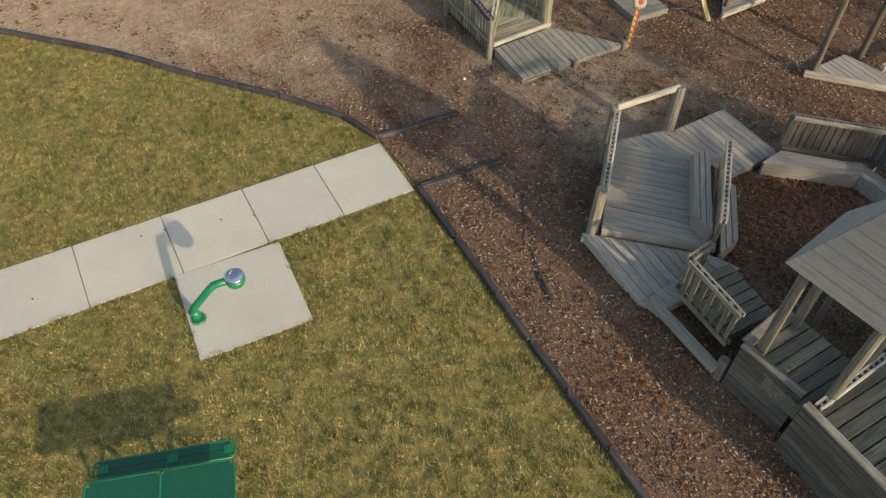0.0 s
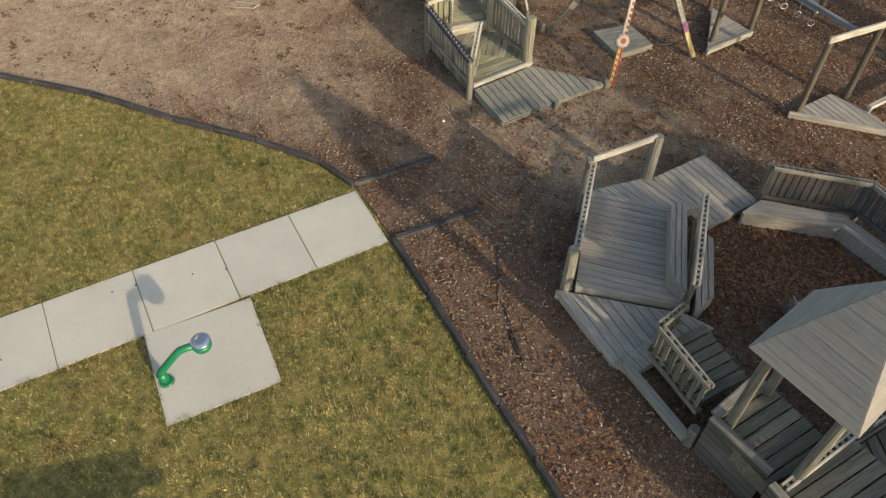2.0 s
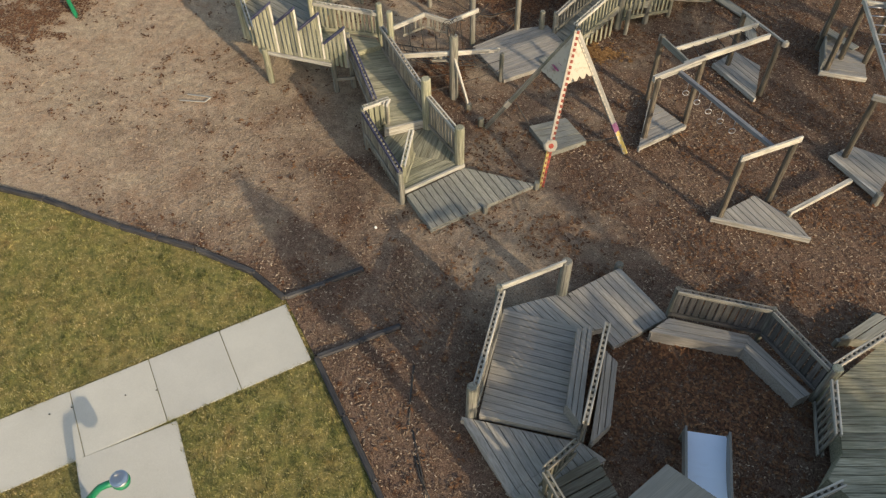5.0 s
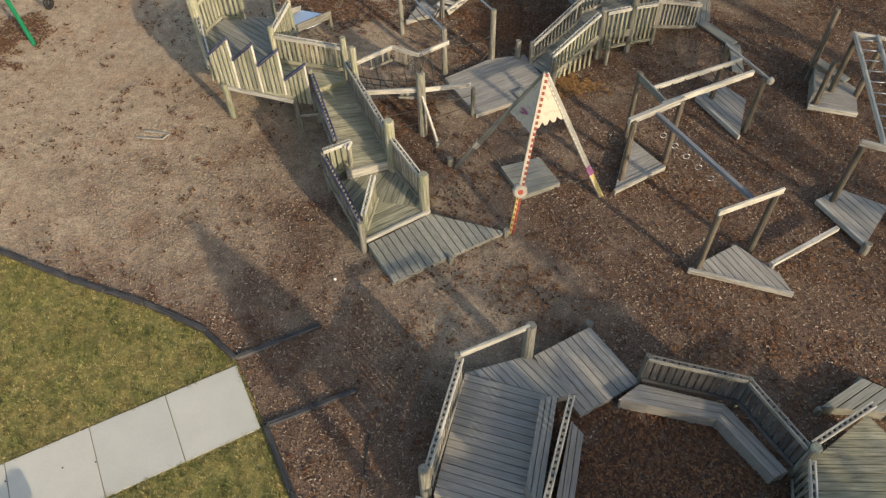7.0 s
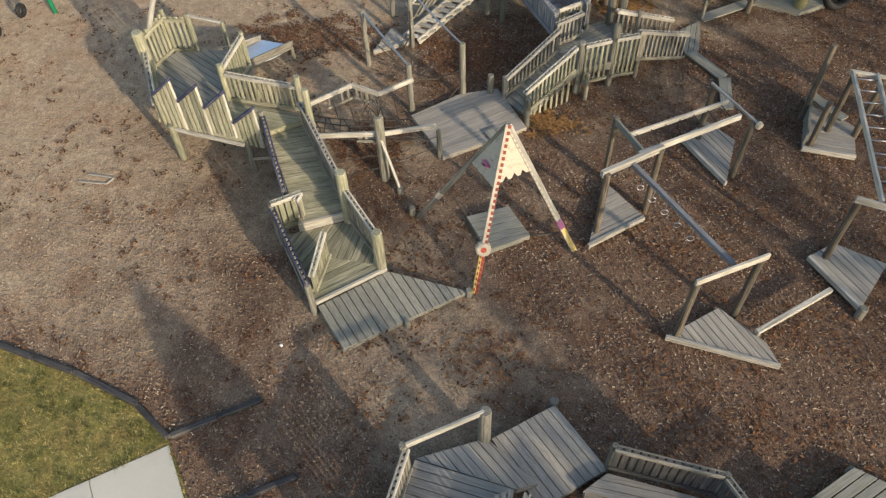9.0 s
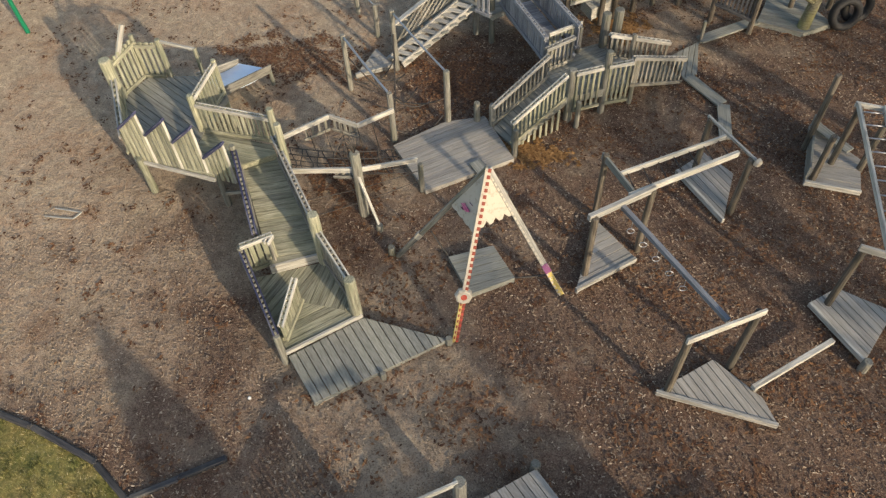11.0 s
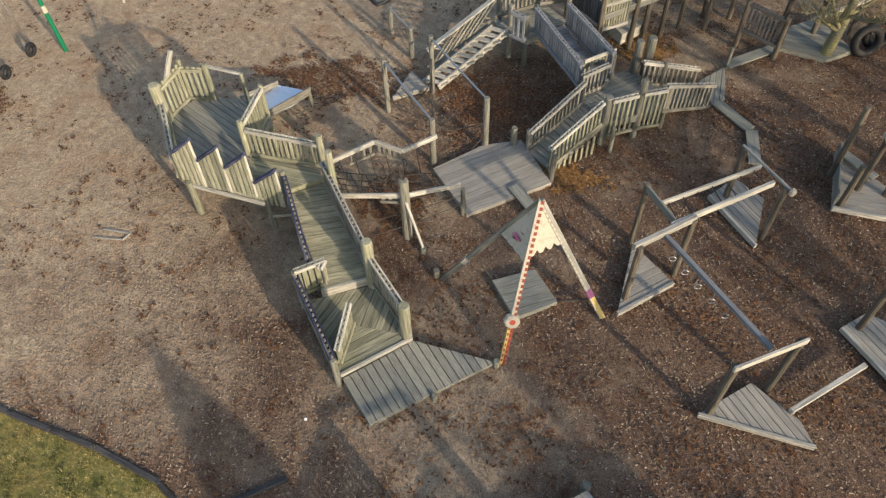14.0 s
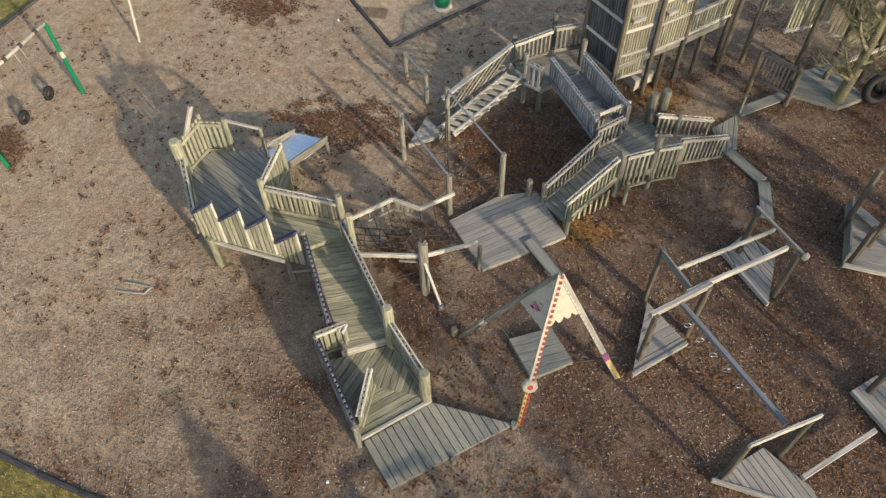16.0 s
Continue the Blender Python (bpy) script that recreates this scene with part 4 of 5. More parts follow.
# ---- centre platform ----
centre = thing("low_platform", 1.2, 18.0, 0, "low pale grey timber platform with short posts", "platform")
deck(centre, [(-0.22, 18.07, 0.17), (0.8, 16.8, 0.17), (2.62, 18.07, 0.17), (1.75, 19.36, 0.17), (0.83, 19.02, 0.17)], (0.8, 0.6), seed=41, skirt_h=0.1, mat=SILVER)
for x, y, h, r in ((0.9, 19.08, 1.68, 0.075), (-0.26, 18.35, 1.52, 0.075), (0.70, 16.9, 0.92, 0.06), (1.58, 19.2, 0.72, 0.08), (1.95, 19.1, 0.8, 0.07), (2.6, 18.25, 0.9, 0.07)):
    post("post", x, y, 0, h, r, POSTW, centre)
beam("gangplank", (1.74, 17.79, 0.22), (2.52, 16.86, 0.22), 0.28, 0.05, DECK, centre)
small = thing("low_platform", 2.3, 14.9, 0, "small square timber platform in the mulch", "platform")
deck(small, [(1.62, 15.07, 0.2), (2.5, 15.5, 0.2), (3.05, 14.76, 0.2), (2.21, 14.21, 0.2)], (0.9, 0.45), seed=42, width=0.2)
tube("cable", sag((3.05, 14.76, 0.2), (3.9, 15.0, 0.25), 0.05, 5), 0.02, RUST, small)
tube("cable", sag((1.62, 15.07, 0.25), (1.25, 15.25, 0.75), 0.03, 5), 0.015, RUST, small)

# ---- tripod with painted legs ----
tripod = thing("painted_tripod", 2.4, 14.3, 0, "tall timber tripod with worn white, red and yellow paint", "tripod")
TOP = Vector((2.44, 14.88, 3.2))
BROWN = plain("brown_red_paint", (0.22, 0.04, 0.025), 0.7, 0, (0.3, 0.2, 0.16), 0.4, 20)
FACING = Vector((0.25, -0.75, 0.6))
for foot, kind in (((2.08, 13.2, 0), 0), ((4.02, 14.62, 0), 1), ((0.52, 15.03, 0.0), 2)):
    f = Vector(foot)
    d = (TOP - f).normalized()
    long = (TOP - f).length
    side = d.cross(FACING).normalized()
    up = side.cross(d).normalized()
    beam("leg", f, TOP, (0.10, 0.12, 0.10)[kind], 0.07, (WHITEP, PALE, POSTW)[kind], tripod, up=up)
    edge = side * (0.03 if kind == 0 else -0.035)
    n = int(long / 0.125) if kind < 2 else 0
    for i in range(n):
        c = f + d * (0.1 + i * 0.125) + up * 0.037 + edge
        beam("tick", c - d * 0.036, c + d * 0.036, 0.06 if kind == 0 else 0.035, 0.012, (BROWN, WHITEP, WHITEP)[kind], tripod, up=up, bev=0)
    if kind == 0:
        for i in range(7):
            c = f + d * (0.13 + i * 0.125) + up * 0.04 - side * 0.028
            beam("tick", c - d * 0.03, c + d * 0.03, 0.03, 0.012, BROWN, tripod, up=up, bev=0)
    if kind < 2:
        for k, mat in enumerate((YELLOW, RED) if kind == 0 else (YELLOW,)):
            o = up * 0.002 + side * ((-0.028, 0.03)[k] if kind == 0 else 0.0)
            beam("paint_strip", f + o, f + d * (0.95 if kind == 0 else 0.75) + o, 0.056 if kind == 0 else 0.104, 0.075, mat, tripod, up=up, bev=0)
    if kind == 1:
        beam("sleeve", f + d * 0.75, f + d * 1.0, 0.13, 0.10, PURPLE, tripod, up=up)
    if kind == 2:
        beam("sleeve", f + d * 0.95, f + d * 1.15, 0.12, 0.10, WHITEP, tripod, up=up)
f = Vector((2.08, 13.2, 0))
d = (TOP - f).normalized()
side = d.cross(FACING).normalized()
up = side.cross(d).normalized()
m = Matrix((up, side, d)).transposed().to_4x4()
m.translation = f + d * 1.05 - up * 0.03
piece("disc", post_mesh(0.10, 0.165, WHITEP, 8), m, tripod, None, "white octagonal disc with red paint")
m2 = m.copy()
m2.translation = f + d * 1.05 + up * 0.004
piece("disc_spot", post_mesh(0.07, 0.075, RED, 12), m2, tripod)


def pennant(a, b2, t, mat, scallop, label):
    """A board between two legs near the top, with a scalloped lower edge."""
    a, b2 = Vector(a), Vector(b2)
    p, q = TOP.lerp(a, t), TOP.lerp(b2, t)
    out = (p - TOP).cross(q - TOP).normalized() * 0.018
    bm = bmesh.new()
    n = 12
    row = [TOP]
    for i in range(n + 1):
        s2 = p.lerp(q, i / n)
        row.append(s2 + (s2 - TOP) * (scallop * abs(math.sin(i * math.pi / 3)) - scallop))
    f1 = [bm.verts.new(v + out) for v in row]
    f2 = [bm.verts.new(v - out) for v in row]
    bm.faces.new(f1)
    bm.faces.new(f2[::-1])
    for i in range(len(row)):
        j = (i + 1) % len(row)
        bm.faces.new((f1[i], f2[i], f2[j], f1[j]))
    bmesh.ops.recalc_face_normals(bm, faces=bm.faces[:])
    part("panel", bm, mat, tripod, label)


pennant((2.08, 13.2, 0), (4.02, 14.62, 0), 0.33, WHITEP, 0.10, "scalloped worn white panel")
pennant((2.08, 13.2, 0), (0.52, 15.03, 0), 0.36, WHITEP, 0.02, "white panel with faded purple paint")
pc = TOP + (Vector((2.08, 13.2, 0)) - TOP) * 0.13 + (Vector((0.52, 15.03, 0)) - TOP) * 0.13
nn = (Vector((2.08, 13.2, 0)) - TOP).cross(Vector((0.52, 15.03, 0)) - TOP).normalized()
for s2 in (-1, 1):
    for ox, oz in ((0.07, 0.09), (-0.1, -0.06)):
        beam("paint_mark", pc + nn * 0.0215 * s2 + Vector((ox - 0.03, -0.02, oz)), pc + nn * 0.0215 * s2 + Vector((ox + 0.03, 0.03, oz - 0.09)), 0.09, 0.004, PURPLE, tripod, up=nn, bev=0)
    beam("paint_mark", pc + nn * 0.021 * s2 + Vector((-0.09, -0.07, 0.03)), pc + nn * 0.021 * s2 + Vector((0.07, 0.09, -0.17)), 0.2, 0.004, PURPLE, tripod, up=nn, bev=0)

# ---- overhead bars and triangular platforms ----
bars = thing("overhead_bars", 6.0, 15.2, 0, "weathered timber overhead ladder and trolley beams on posts", "climbing frame")
for x, y, h in ((6.08, 12.74, 2.05), (7.2, 13.42, 2.08), (4.42, 15.05, 2.0), (5.45, 15.95, 1.95), (4.53, 16.68, 2.02), (6.62, 18.3, 1.75), (7.38, 17.28, 1.72)):
    post("post", x, y, 0, h, 0.07, DARKPOST, bars)
beam("cross_beam", (6.02, 12.64, 2.06), (7.3, 13.42, 2.08), 0.05, 0.15, PALE, bars)
beam("cross_beam", (4.3, 15.05, 1.98), (5.48, 16.0, 1.95), 0.09, 0.15, PALE, bars)
beam("cross_beam", (4.46, 16.75, 1.92), (5.08, 15.85, 1.92), 0.05, 0.18, DECK, bars)
beam("side_rail", (4.8, 16.25, 1.95), (6.85, 17.68, 1.86), 0.05, 0.12, PALE, bars)
beam("side_rail", (5.0, 15.72, 1.95), (7.08, 17.25, 1.86), 0.07, 0.14, PALE, bars)
beam("cross_beam", (6.56, 18.38, 1.75), (7.46, 17.25, 1.72), 0.05, 0.06, PALE, bars)
piece("end_disc", post_mesh(0.08, 0.09, WHITEP, 14), axes((7.44, 17.28, 1.7), (7.52, 17.18, 1.7)), bars)
for i in range(7):
    t = (i + 0.5) / 7
    a = Vector((4.8, 16.25, 1.93)).lerp(Vector((6.85, 17.68, 1.84)), t)
    b2 = Vector((5.0, 15.72, 1.93)).lerp(Vector((7.08, 17.25, 1.84)), t)
    tube("rung", [a, b2], 0.011, RUST, bars)
beam("trolley_beam", (4.9, 15.5, 1.9), (6.72, 13.22, 1.95), 0.09, 0.10, BRIDGEW, bars)
for i in range(5):
    a = Vector((4.9, 15.5, 1.85)).lerp(Vector((6.72, 13.22, 1.9)), 0.12 + i * 0.13)
    tube("chain", [a, a + Vector((0.0, 0, -0.25))], 0.009, GALV, bars, sides=5)
    ring = [a + Vector((0.07 * math.cos(k * math.pi / 6), 0.0, -0.32 + 0.07 * math.sin(k * math.pi / 6))) for k in range(13)]
    tube("ring", ring, 0.011, GALV, bars, sides=6)


def tri_platform(corners, along, seed, label, w=0.14):
    c = sum((Vector(p) for p in corners), Vector()) / len(corners)
    ob = thing("step_platform", c.x, c.y, 0, label, "platform", "step platforms")
    deck(ob, corners, along, mat=SILVER, seed=seed, width=w, skirt_h=0.1)
    beam("edge_beam", Vector(corners[0]) + Vector((0, 0, -0.03)), Vector(corners[1]) + Vector((0, 0, -0.03)), 0.07, 0.12, PALE, ob)
    return ob


ta = tri_platform([(5.88, 12.67, 0.2), (7.98, 12.36, 0.2), (7.75, 12.85, 0.2), (6.9, 13.5, 0.2)], (0.6, -0.8), 51, "triangular low step platform of grey planks")
beam("balance_beam", (7.55, 12.95, 0.33), (9.05, 14.18, 0.33), 0.1, 0.1, PALE, ta)
post("post", 7.6, 13.0, 0, 0.3, 0.06, POSTW, ta)
tri_platform([(4.28, 14.64, 0.24), (5.42, 15.6, 0.24), (4.55, 16.5, 0.24)], (0.77, 0.64), 52, "triangular low step platform with a pale kerb beam", 0.17)
tri_platform([(7.21, 16.94, 0.18), (6.24, 18.25, 0.18), (6.84, 18.9, 0.18), (7.47, 18.34, 0.18)], (0.6, -0.8), 53, "triangular low step platform below the ladder")
te = tri_platform([(8.76, 15.06, 0.22), (9.62, 13.9, 0.22), (10.3, 15.1, 0.22), (9.3, 15.5, 0.22)], (0.6, -0.8), 54, "triangular low step platform with a stub post")
post("post", 9.62, 13.82, 0, 0.36, 0.09, POSTW, te)
tf = tri_platform([(8.98, 18.33, 0.18), (10.14, 18.2, 0.18), (10.25, 19.2, 0.18), (9.27, 20.2, 0.18)], (1.0, -0.1), 55, "low step platform under leaning posts", 0.2)
beam("riser_board", (9.0, 18.4, 0.35), (9.3, 20.15, 0.35), 0.05, 0.35, DECK, tf)
beam("riser_board", (9.3, 20.1, 0.3), (10.0, 19.3, 0.3), 0.25, 0.05, DECK, tf)
bars2 = thing("overhead_bars", 9.7, 17.0, 0, "weathered timber overhead ladder spanning two platforms", "climbing frame")
for x, y, h in ((9.15, 18.42, 1.5), (9.12, 19.5, 2.2), (9.6, 18.98, 1.85), (9.1, 15.1, 2.0), (10.35, 14.8, 2.0), (10.2, 18.9, 1.85)):
    post("post", x, y, 0, h, 0.07, DARKPOST, bars2)
beam("cross_beam", (9.0, 15.08, 2.02), (10.4, 14.75, 2.02), 0.06, 0.15, PALE, bars2)
beam("side_rail", (9.55, 19.0, 1.88), (9.55, 15.2, 1.88), 0.06, 0.12, PALE, bars2)
beam("side_rail", (10.05, 19.0, 1.88), (10.05, 15.1, 1.88), 0.06, 0.12, PALE, bars2)
beam("cross_beam", (9.5, 19.05, 1.86), (10.4, 18.9, 1.86), 0.06, 0.12, PALE, bars2)
for i in range(10):
    y = 18.8 - i * 0.38
    tube("rung", [(9.55, y, 1.88), (10.05, y, 1.88)], 0.016, GALV, bars2)

# ---- north-east fort: ramp, landing, stairs, bridge ----
fort = thing("timber_fort", 3.6, 20.2, 0, "many-level timber play fort with picket rails and ramps", "fort")
deck(fort, [(1.98, 18.98, 0.16), (2.55, 18.47, 0.18), (3.65, 19.56, 0.81), (3.11, 20.21, 0.77)], (0.7, -0.72), seed=61)
railing(fort, (1.97, 19.02, 0.18), (3.11, 20.21, 0.78), 0.63, 0.72)
railing(fort, (2.48, 18.45, 0.14), (3.58, 19.54, 0.75), 0.77, 0.79, depth=0.12, mat=MOSSY)
for k in range(8):
    t = (k + 0.5) / 8
    a = Vector((2.55, 18.48, 0.0)).lerp(Vector((3.55, 19.3, 0.0)), t)
    hi = 0.13 + 0.58 * t
    piece("picket", box_mesh(hi, 0.06, 0.027, MOSSY, 0), axes((a.x, a.y, 0), (a.x, a.y, hi), (-0.6, 0.78, 0)), fort)
deck(fort, [(3.08, 20.27, 0.8), (3.69, 19.57, 0.84), (5.02, 20.27, 0.8), (4.92, 21.09, 0.8), (4.26, 21.75, 0.8), (3.18, 21.09, 0.8)], (0.75, 0.6), seed=62, skirt_h=0.18)
railing(fort, (3.76, 19.58, 0.8), (4.36, 19.92, 0.77), 0.76, 0.76, mat=MOSSY, bottom=-0.36)
railing(fort, (4.48, 19.98, 0.77), (5.02, 20.21, 0.77), 0.76, 0.76, mat=MOSSY, bottom=-0.36)
railing(fort, (3.01, 20.37, 0.78), (3.64, 20.93, 0.78), 0.74, 0.74)
for x, y, h, r in ((3.69, 19.66, 1.58, 0.10), (3.1, 20.53, 1.42, 0.06), (4.46, 20.06, 1.85, 0.085), (5.12, 20.49, 1.42, 0.06), (3.92, 19.44, 0.84, 0.06), (4.61, 21.75, 1.77, 0.12), (4.33, 21.66, 1.7, 0.11), (3.74, 21.33, 1.49, 0.07), (5.03, 21.41, 1.35, 0.06)):
    post("post", x, y, 0, h, r, POSTW, fort)
# stairs east
for k in range(6):
    t = (k + 0.5) / 6
    c = Vector((4.78, 20.8, 0.72)).lerp(Vector((6.16, 21.66, 0.09)), t)
    beam("tread", c + Vector((-0.25, 0.36, 0)) * 1.2, c + Vector((0.25, -0.36, 0)) * 0.6, 0.26, 0.05, DECK, fort)
railing(fort, (5.02, 20.39, 0.72), (6.34, 21.44, 0.09), 0.78, 0.7, space=0.14, bottom=-0.04)
railing(fort, (4.45, 21.16, 0.72), (5.96, 21.94, 0.09), 0.78, 0.74, space=0.14)
pad = thing("step_platform", 6.5, 22.2, 0, "low landing board at the foot of the stairs", "platform", "step platforms")
deck(pad, [(6.11, 22.34, 0.1), (6.81, 23.0, 0.1), (6.76, 21.74, 0.1), (6.41, 21.49, 0.1)], (0.1, 1.0), seed=63, skirt_h=0.06)
for a, b2 in (((6.52, 21.55, 0.12), (7.32, 20.67, 0.12)), ((7.34, 20.61, 0.14), (7.35, 19.45, 0.15)), ((6.82, 23.02, 0.14), (8.33, 24.07, 0.14))):
    plank_walk = thing("balance_plank", a[0], a[1], 0, "low flat balance plank on short blocks", "balance beam", "balance planks")
    beam("board", a, b2, 0.30, 0.05, DECK, plank_walk)
    for e in (0.08, 0.92):
        c = Vector(a).lerp(Vector(b2), e)
        post("block", c.x, c.y, 0, a[2] - 0.03, 0.06, POSTW, plank_walk)
post("post", 6.85, 23.05, 0, 0.7, 0.05, POSTW, pad)

# arched gate panel where the bridge leaves the landing
GATE_A, GATE_B = Vector((3.03, 20.93, 0.8)), Vector((3.77, 21.5, 0.8))
gate = beam("gate_panel", GATE_A + Vector((0, 0, 0.68)), GATE_B + Vector((0, 0, 0.68)), 0.05, 0.10, PALE, fort)
for k in range(9):
    t = (k + 0.5) / 9
    low = 0.0 if k in (0, 1, 7, 8) else 0.36 + 0.2 * math.sin(math.pi * (k - 1.5) / 5)
    c = GATE_A.lerp(GATE_B, t)
    piece("picket", box_mesh(0.65 - low, 0.07, 0.03, MOSSY, 0), axes(c + Vector((0, 0, low)), c + Vector((0, 0, 0.65)), (-0.6, 0.8, 0)), gate)

# bridge up to the high landing
deck(fort, [(1.75, 22.46, 1.06), (2.42, 22.82, 1.06), (3.7, 21.11, 0.85), (3.08, 20.7, 0.85)], (0.85, 0.5), mat=BRIDGEW, seed=64)
railing(fort, (1.67, 22.5, 1.05), (2.99, 20.65, 0.85), 0.74, 0.76, mat=BRIDGEW, cap=BRIDGEW, space=0.10)
railing(fort, (2.47, 22.81, 1.05), (3.73, 21.22, 0.85), 0.74, 0.76, mat=BRIDGEW, cap=BRIDGEW, space=0.10)
deck(fort, [(0.71, 22.56, 1.06), (0.97, 23.08, 1.06), (1.75, 23.75, 1.06), (2.52, 23.02, 1.06), (1.54, 22.09, 1.06)], (1.0, 0.3), seed=65)
railing(fort, (0.68, 22.87, 1.06), (1.61, 23.49, 1.06), 0.72, 0.80)
railing(fort, (1.69, 23.54, 1.06), (2.47, 23.85, 1.06), 0.84, 0.84)
railing(fort, (1.08, 22.21, 0.99), (1.49, 22.01, 0.99), 0.82, 0.82, mat=BRIDGEW, cap=BRIDGEW)
for x, y, h in ((0.65, 23.21, 1.74), (1.03, 22.61, 1.7), (1.48, 22.32, 1.67), (1.63, 24.07, 1.92), (2.48, 23.34, 1.77), (2.54, 24.44, 1.99)):
    post("post", x, y, 0, h, 0.075, POSTW, fort)
# stairs west with open slats
for k in range(8):
    t = (k + 0.5) / 8
    c = Vector((-0.76, 21.27, 0.18)).lerp(Vector((0.87, 22.7, 1.03)), t)
    beam("tread", c + Vector((-0.22, 0.36, 0)), c + Vector((0.22, -0.36, 0)), 0.2, 0.05, DECK, fort)
SIDE = Vector((-0.42, 0.12, 0.0))
lo_s, hi_s = Vector((-0.61, 20.94, 0.16)), Vector((0.99, 22.43, 1.01))
beam("stringer", lo_s, hi_s, 0.05, 0.2, PALE, fort)
beam("stringer", lo_s + SIDE, hi_s + SIDE, 0.05, 0.2, PALE, fort)
for k in range(11):
    a = lo_s.lerp(hi_s, (k + 0.5) / 11) + Vector((0, 0, 0.05))
    beam("tread", a, a + SIDE, 0.13, 0.05, PALE, fort)
LAT_A, LAT_B = Vector((-1.01, 21.52, 0.18)), Vector((0.64, 22.85, 1.03))
lattice = beam("lattice_rail", LAT_A + Vector((0, 0, 0.66)), LAT_B + Vector((0, 0, 0.74)), 0.13, 0.05, PALE, fort)
beam("bottom_rail", LAT_A + Vector((0, 0, 0.1)), LAT_B + Vector((0, 0, 0.1)), 0.05, 0.09, WOOD, lattice)
for k in range(-1, 11):
    for lean_by in (0.24, -0.24):
        t0, t1 = (k + 0.5) / 10, (k + 0.5) / 10 + lean_by * 1.3
        if min(t0, t1) < 0 or max(t0, t1) > 1:
            continue
        off = Vector((0.02, -0.03, 0)) if lean_by > 0 else Vector((-0.01, 0.015, 0))
        beam("lattice_slat", LAT_A.lerp(LAT_B, t0) + off + Vector((0, 0, 0.1)), LAT_A.lerp(LAT_B, t1) + off + Vector((0, 0, 0.67)), 0.045, 0.02, WOOD, lattice, up=(-0.47, 0.88, 0))
tp = tri_platform([(-1.72, 20.37, 0.17), (-0.83, 20.91, 0.17), (-1.44, 21.47, 0.17)], (0.85, 0.5), 66, "small triangular step at the stair foot")
ropes = thing("rope_posts", -1.3, 21.2, 0, "timber posts joined by hand cables", "posts")
for x, y, h in ((-2.33, 23.03, 1.0), (-1.56, 22.12, 1.05), (-1.74, 19.95, 1.72), (-0.75, 20.86, 1.85)):
    post("post", x, y, 0, h, 0.065, POSTW, ropes)
tube("cable", sag((-2.33, 23.03, 0.98), (-1.56, 22.12, 1.02), 0.03), 0.02, GALV, ropes)
tube("cable", sag((-1.74, 19.95, 1.68), (-0.26, 18.35, 1.48), 0.03), 0.03, GALV, ropes)
tube("cable", sag((-0.75, 20.86, 1.8), (0.9, 19.08, 1.64), 0.03), 0.025, GALV, ropes)
for k in range(5):
    a = Vector((-1.6, 20.0, 0.3)).lerp(Vector((-0.2, 18.45, 0.3)), k / 4)
    b2 = Vector((-0.8, 20.75, 0.4)).lerp(Vector((0.8, 19.0, 0.4)), k / 4)
    tube("net_rope", sag(a + Vector((0, 0, 0.9 * (k % 2))), b2, 0.35), 0.016, RUST, ropes, sides=6)
tube("net_rope", sag((-1.7, 19.95, 1.1), (0.85, 19.05, 0.9), 0.7), 0.016, RUST, ropes, sides=6)
tube("net_rope", sag((-0.75, 20.8, 1.2), (-0.26, 18.4, 0.8), 0.7), 0.016, RUST, ropes, sides=6)

# ---- high towers ----
high = thing("high_tower", 4.2, 22.6, 0, "tall slat-walled timber play tower", "tower")


def slat_wall(p, q, z0, z1, mat, n, rails, parent, w=0.065):
    p, q = Vector((*p, 0)), Vector((*q, 0))
    rnd = random.Random(n)
    wall = None
    for z in rails:
        made = beam("rail" if wall else "slat_wall", p + Vector((0, 0, z)), q + Vector((0, 0, z)), 0.08, 0.09, PALE, wall or parent)
        wall = wall or made
    for i in range(n):
        c = p.lerp(q, (i + 0.5) / n)
        a, b2 = z0 + rnd.uniform(-0.03, 0.03), z1 + rnd.uniform(-0.05, 0.05)
        piece("picket", box_mesh(b2 - a, w, 0.03, mat, 0), axes((c.x, c.y, a), (c.x, c.y, b2), Vector((-(q - p).y, (q - p).x, 0))), wall)


slat_wall((3.39, 22.79), (4.05, 23.22), 1.01, 3.7, MOSSY, 10, (1.06, 1.80, 2.55, 3.3), high, 0.05)
slat_wall((4.29, 23.44), (5.04, 24.06), 1.56, 3.3, MOSSY, 11, (1.60, 2.4, 3.1), high, 0.055)
slat_wall((5.11, 24.13), (6.26, 25.13), 1.63, 2.35, MOSSY, 15, (1.67, 2.3), high, 0.055)
# Left wall: the shaded side is painted darker than the other slats.
slat_wall((3.35, 22.81), (2.48, 23.71), 1.06, 3.7, SHADEDW, 14, (1.14, 1.92, 2.8), high)
for x, y, h in ((3.35, 22.75, 3.9), (4.24, 23.39, 3.9), (5.07, 24.09, 3.6), (6.28, 25.17, 2.7), (2.45, 23.76, 3.9), (4.58, 23.73, 1.56), (5.59, 24.52, 1.63)):
    post("post", x, y, 0, h, 0.07, DARKPOST, high)
for a, b2, z in (((3.5, 22.8), (3.8, 23.0), 2.9), ((4.36, 23.42), (4.6, 23.62), 2.75), ((4.75, 23.74), (4.98, 23.94), 2.95)):
    beam("ledge", (*a, z), (*b2, z), 0.16, 0.10, PALE, high)
deck(high, [(3.42, 22.73, 1.56), (4.97, 23.94, 1.56), (4.32, 25.1, 1.56), (2.64, 23.63, 1.56)], (0.75, 0.66), seed=67)
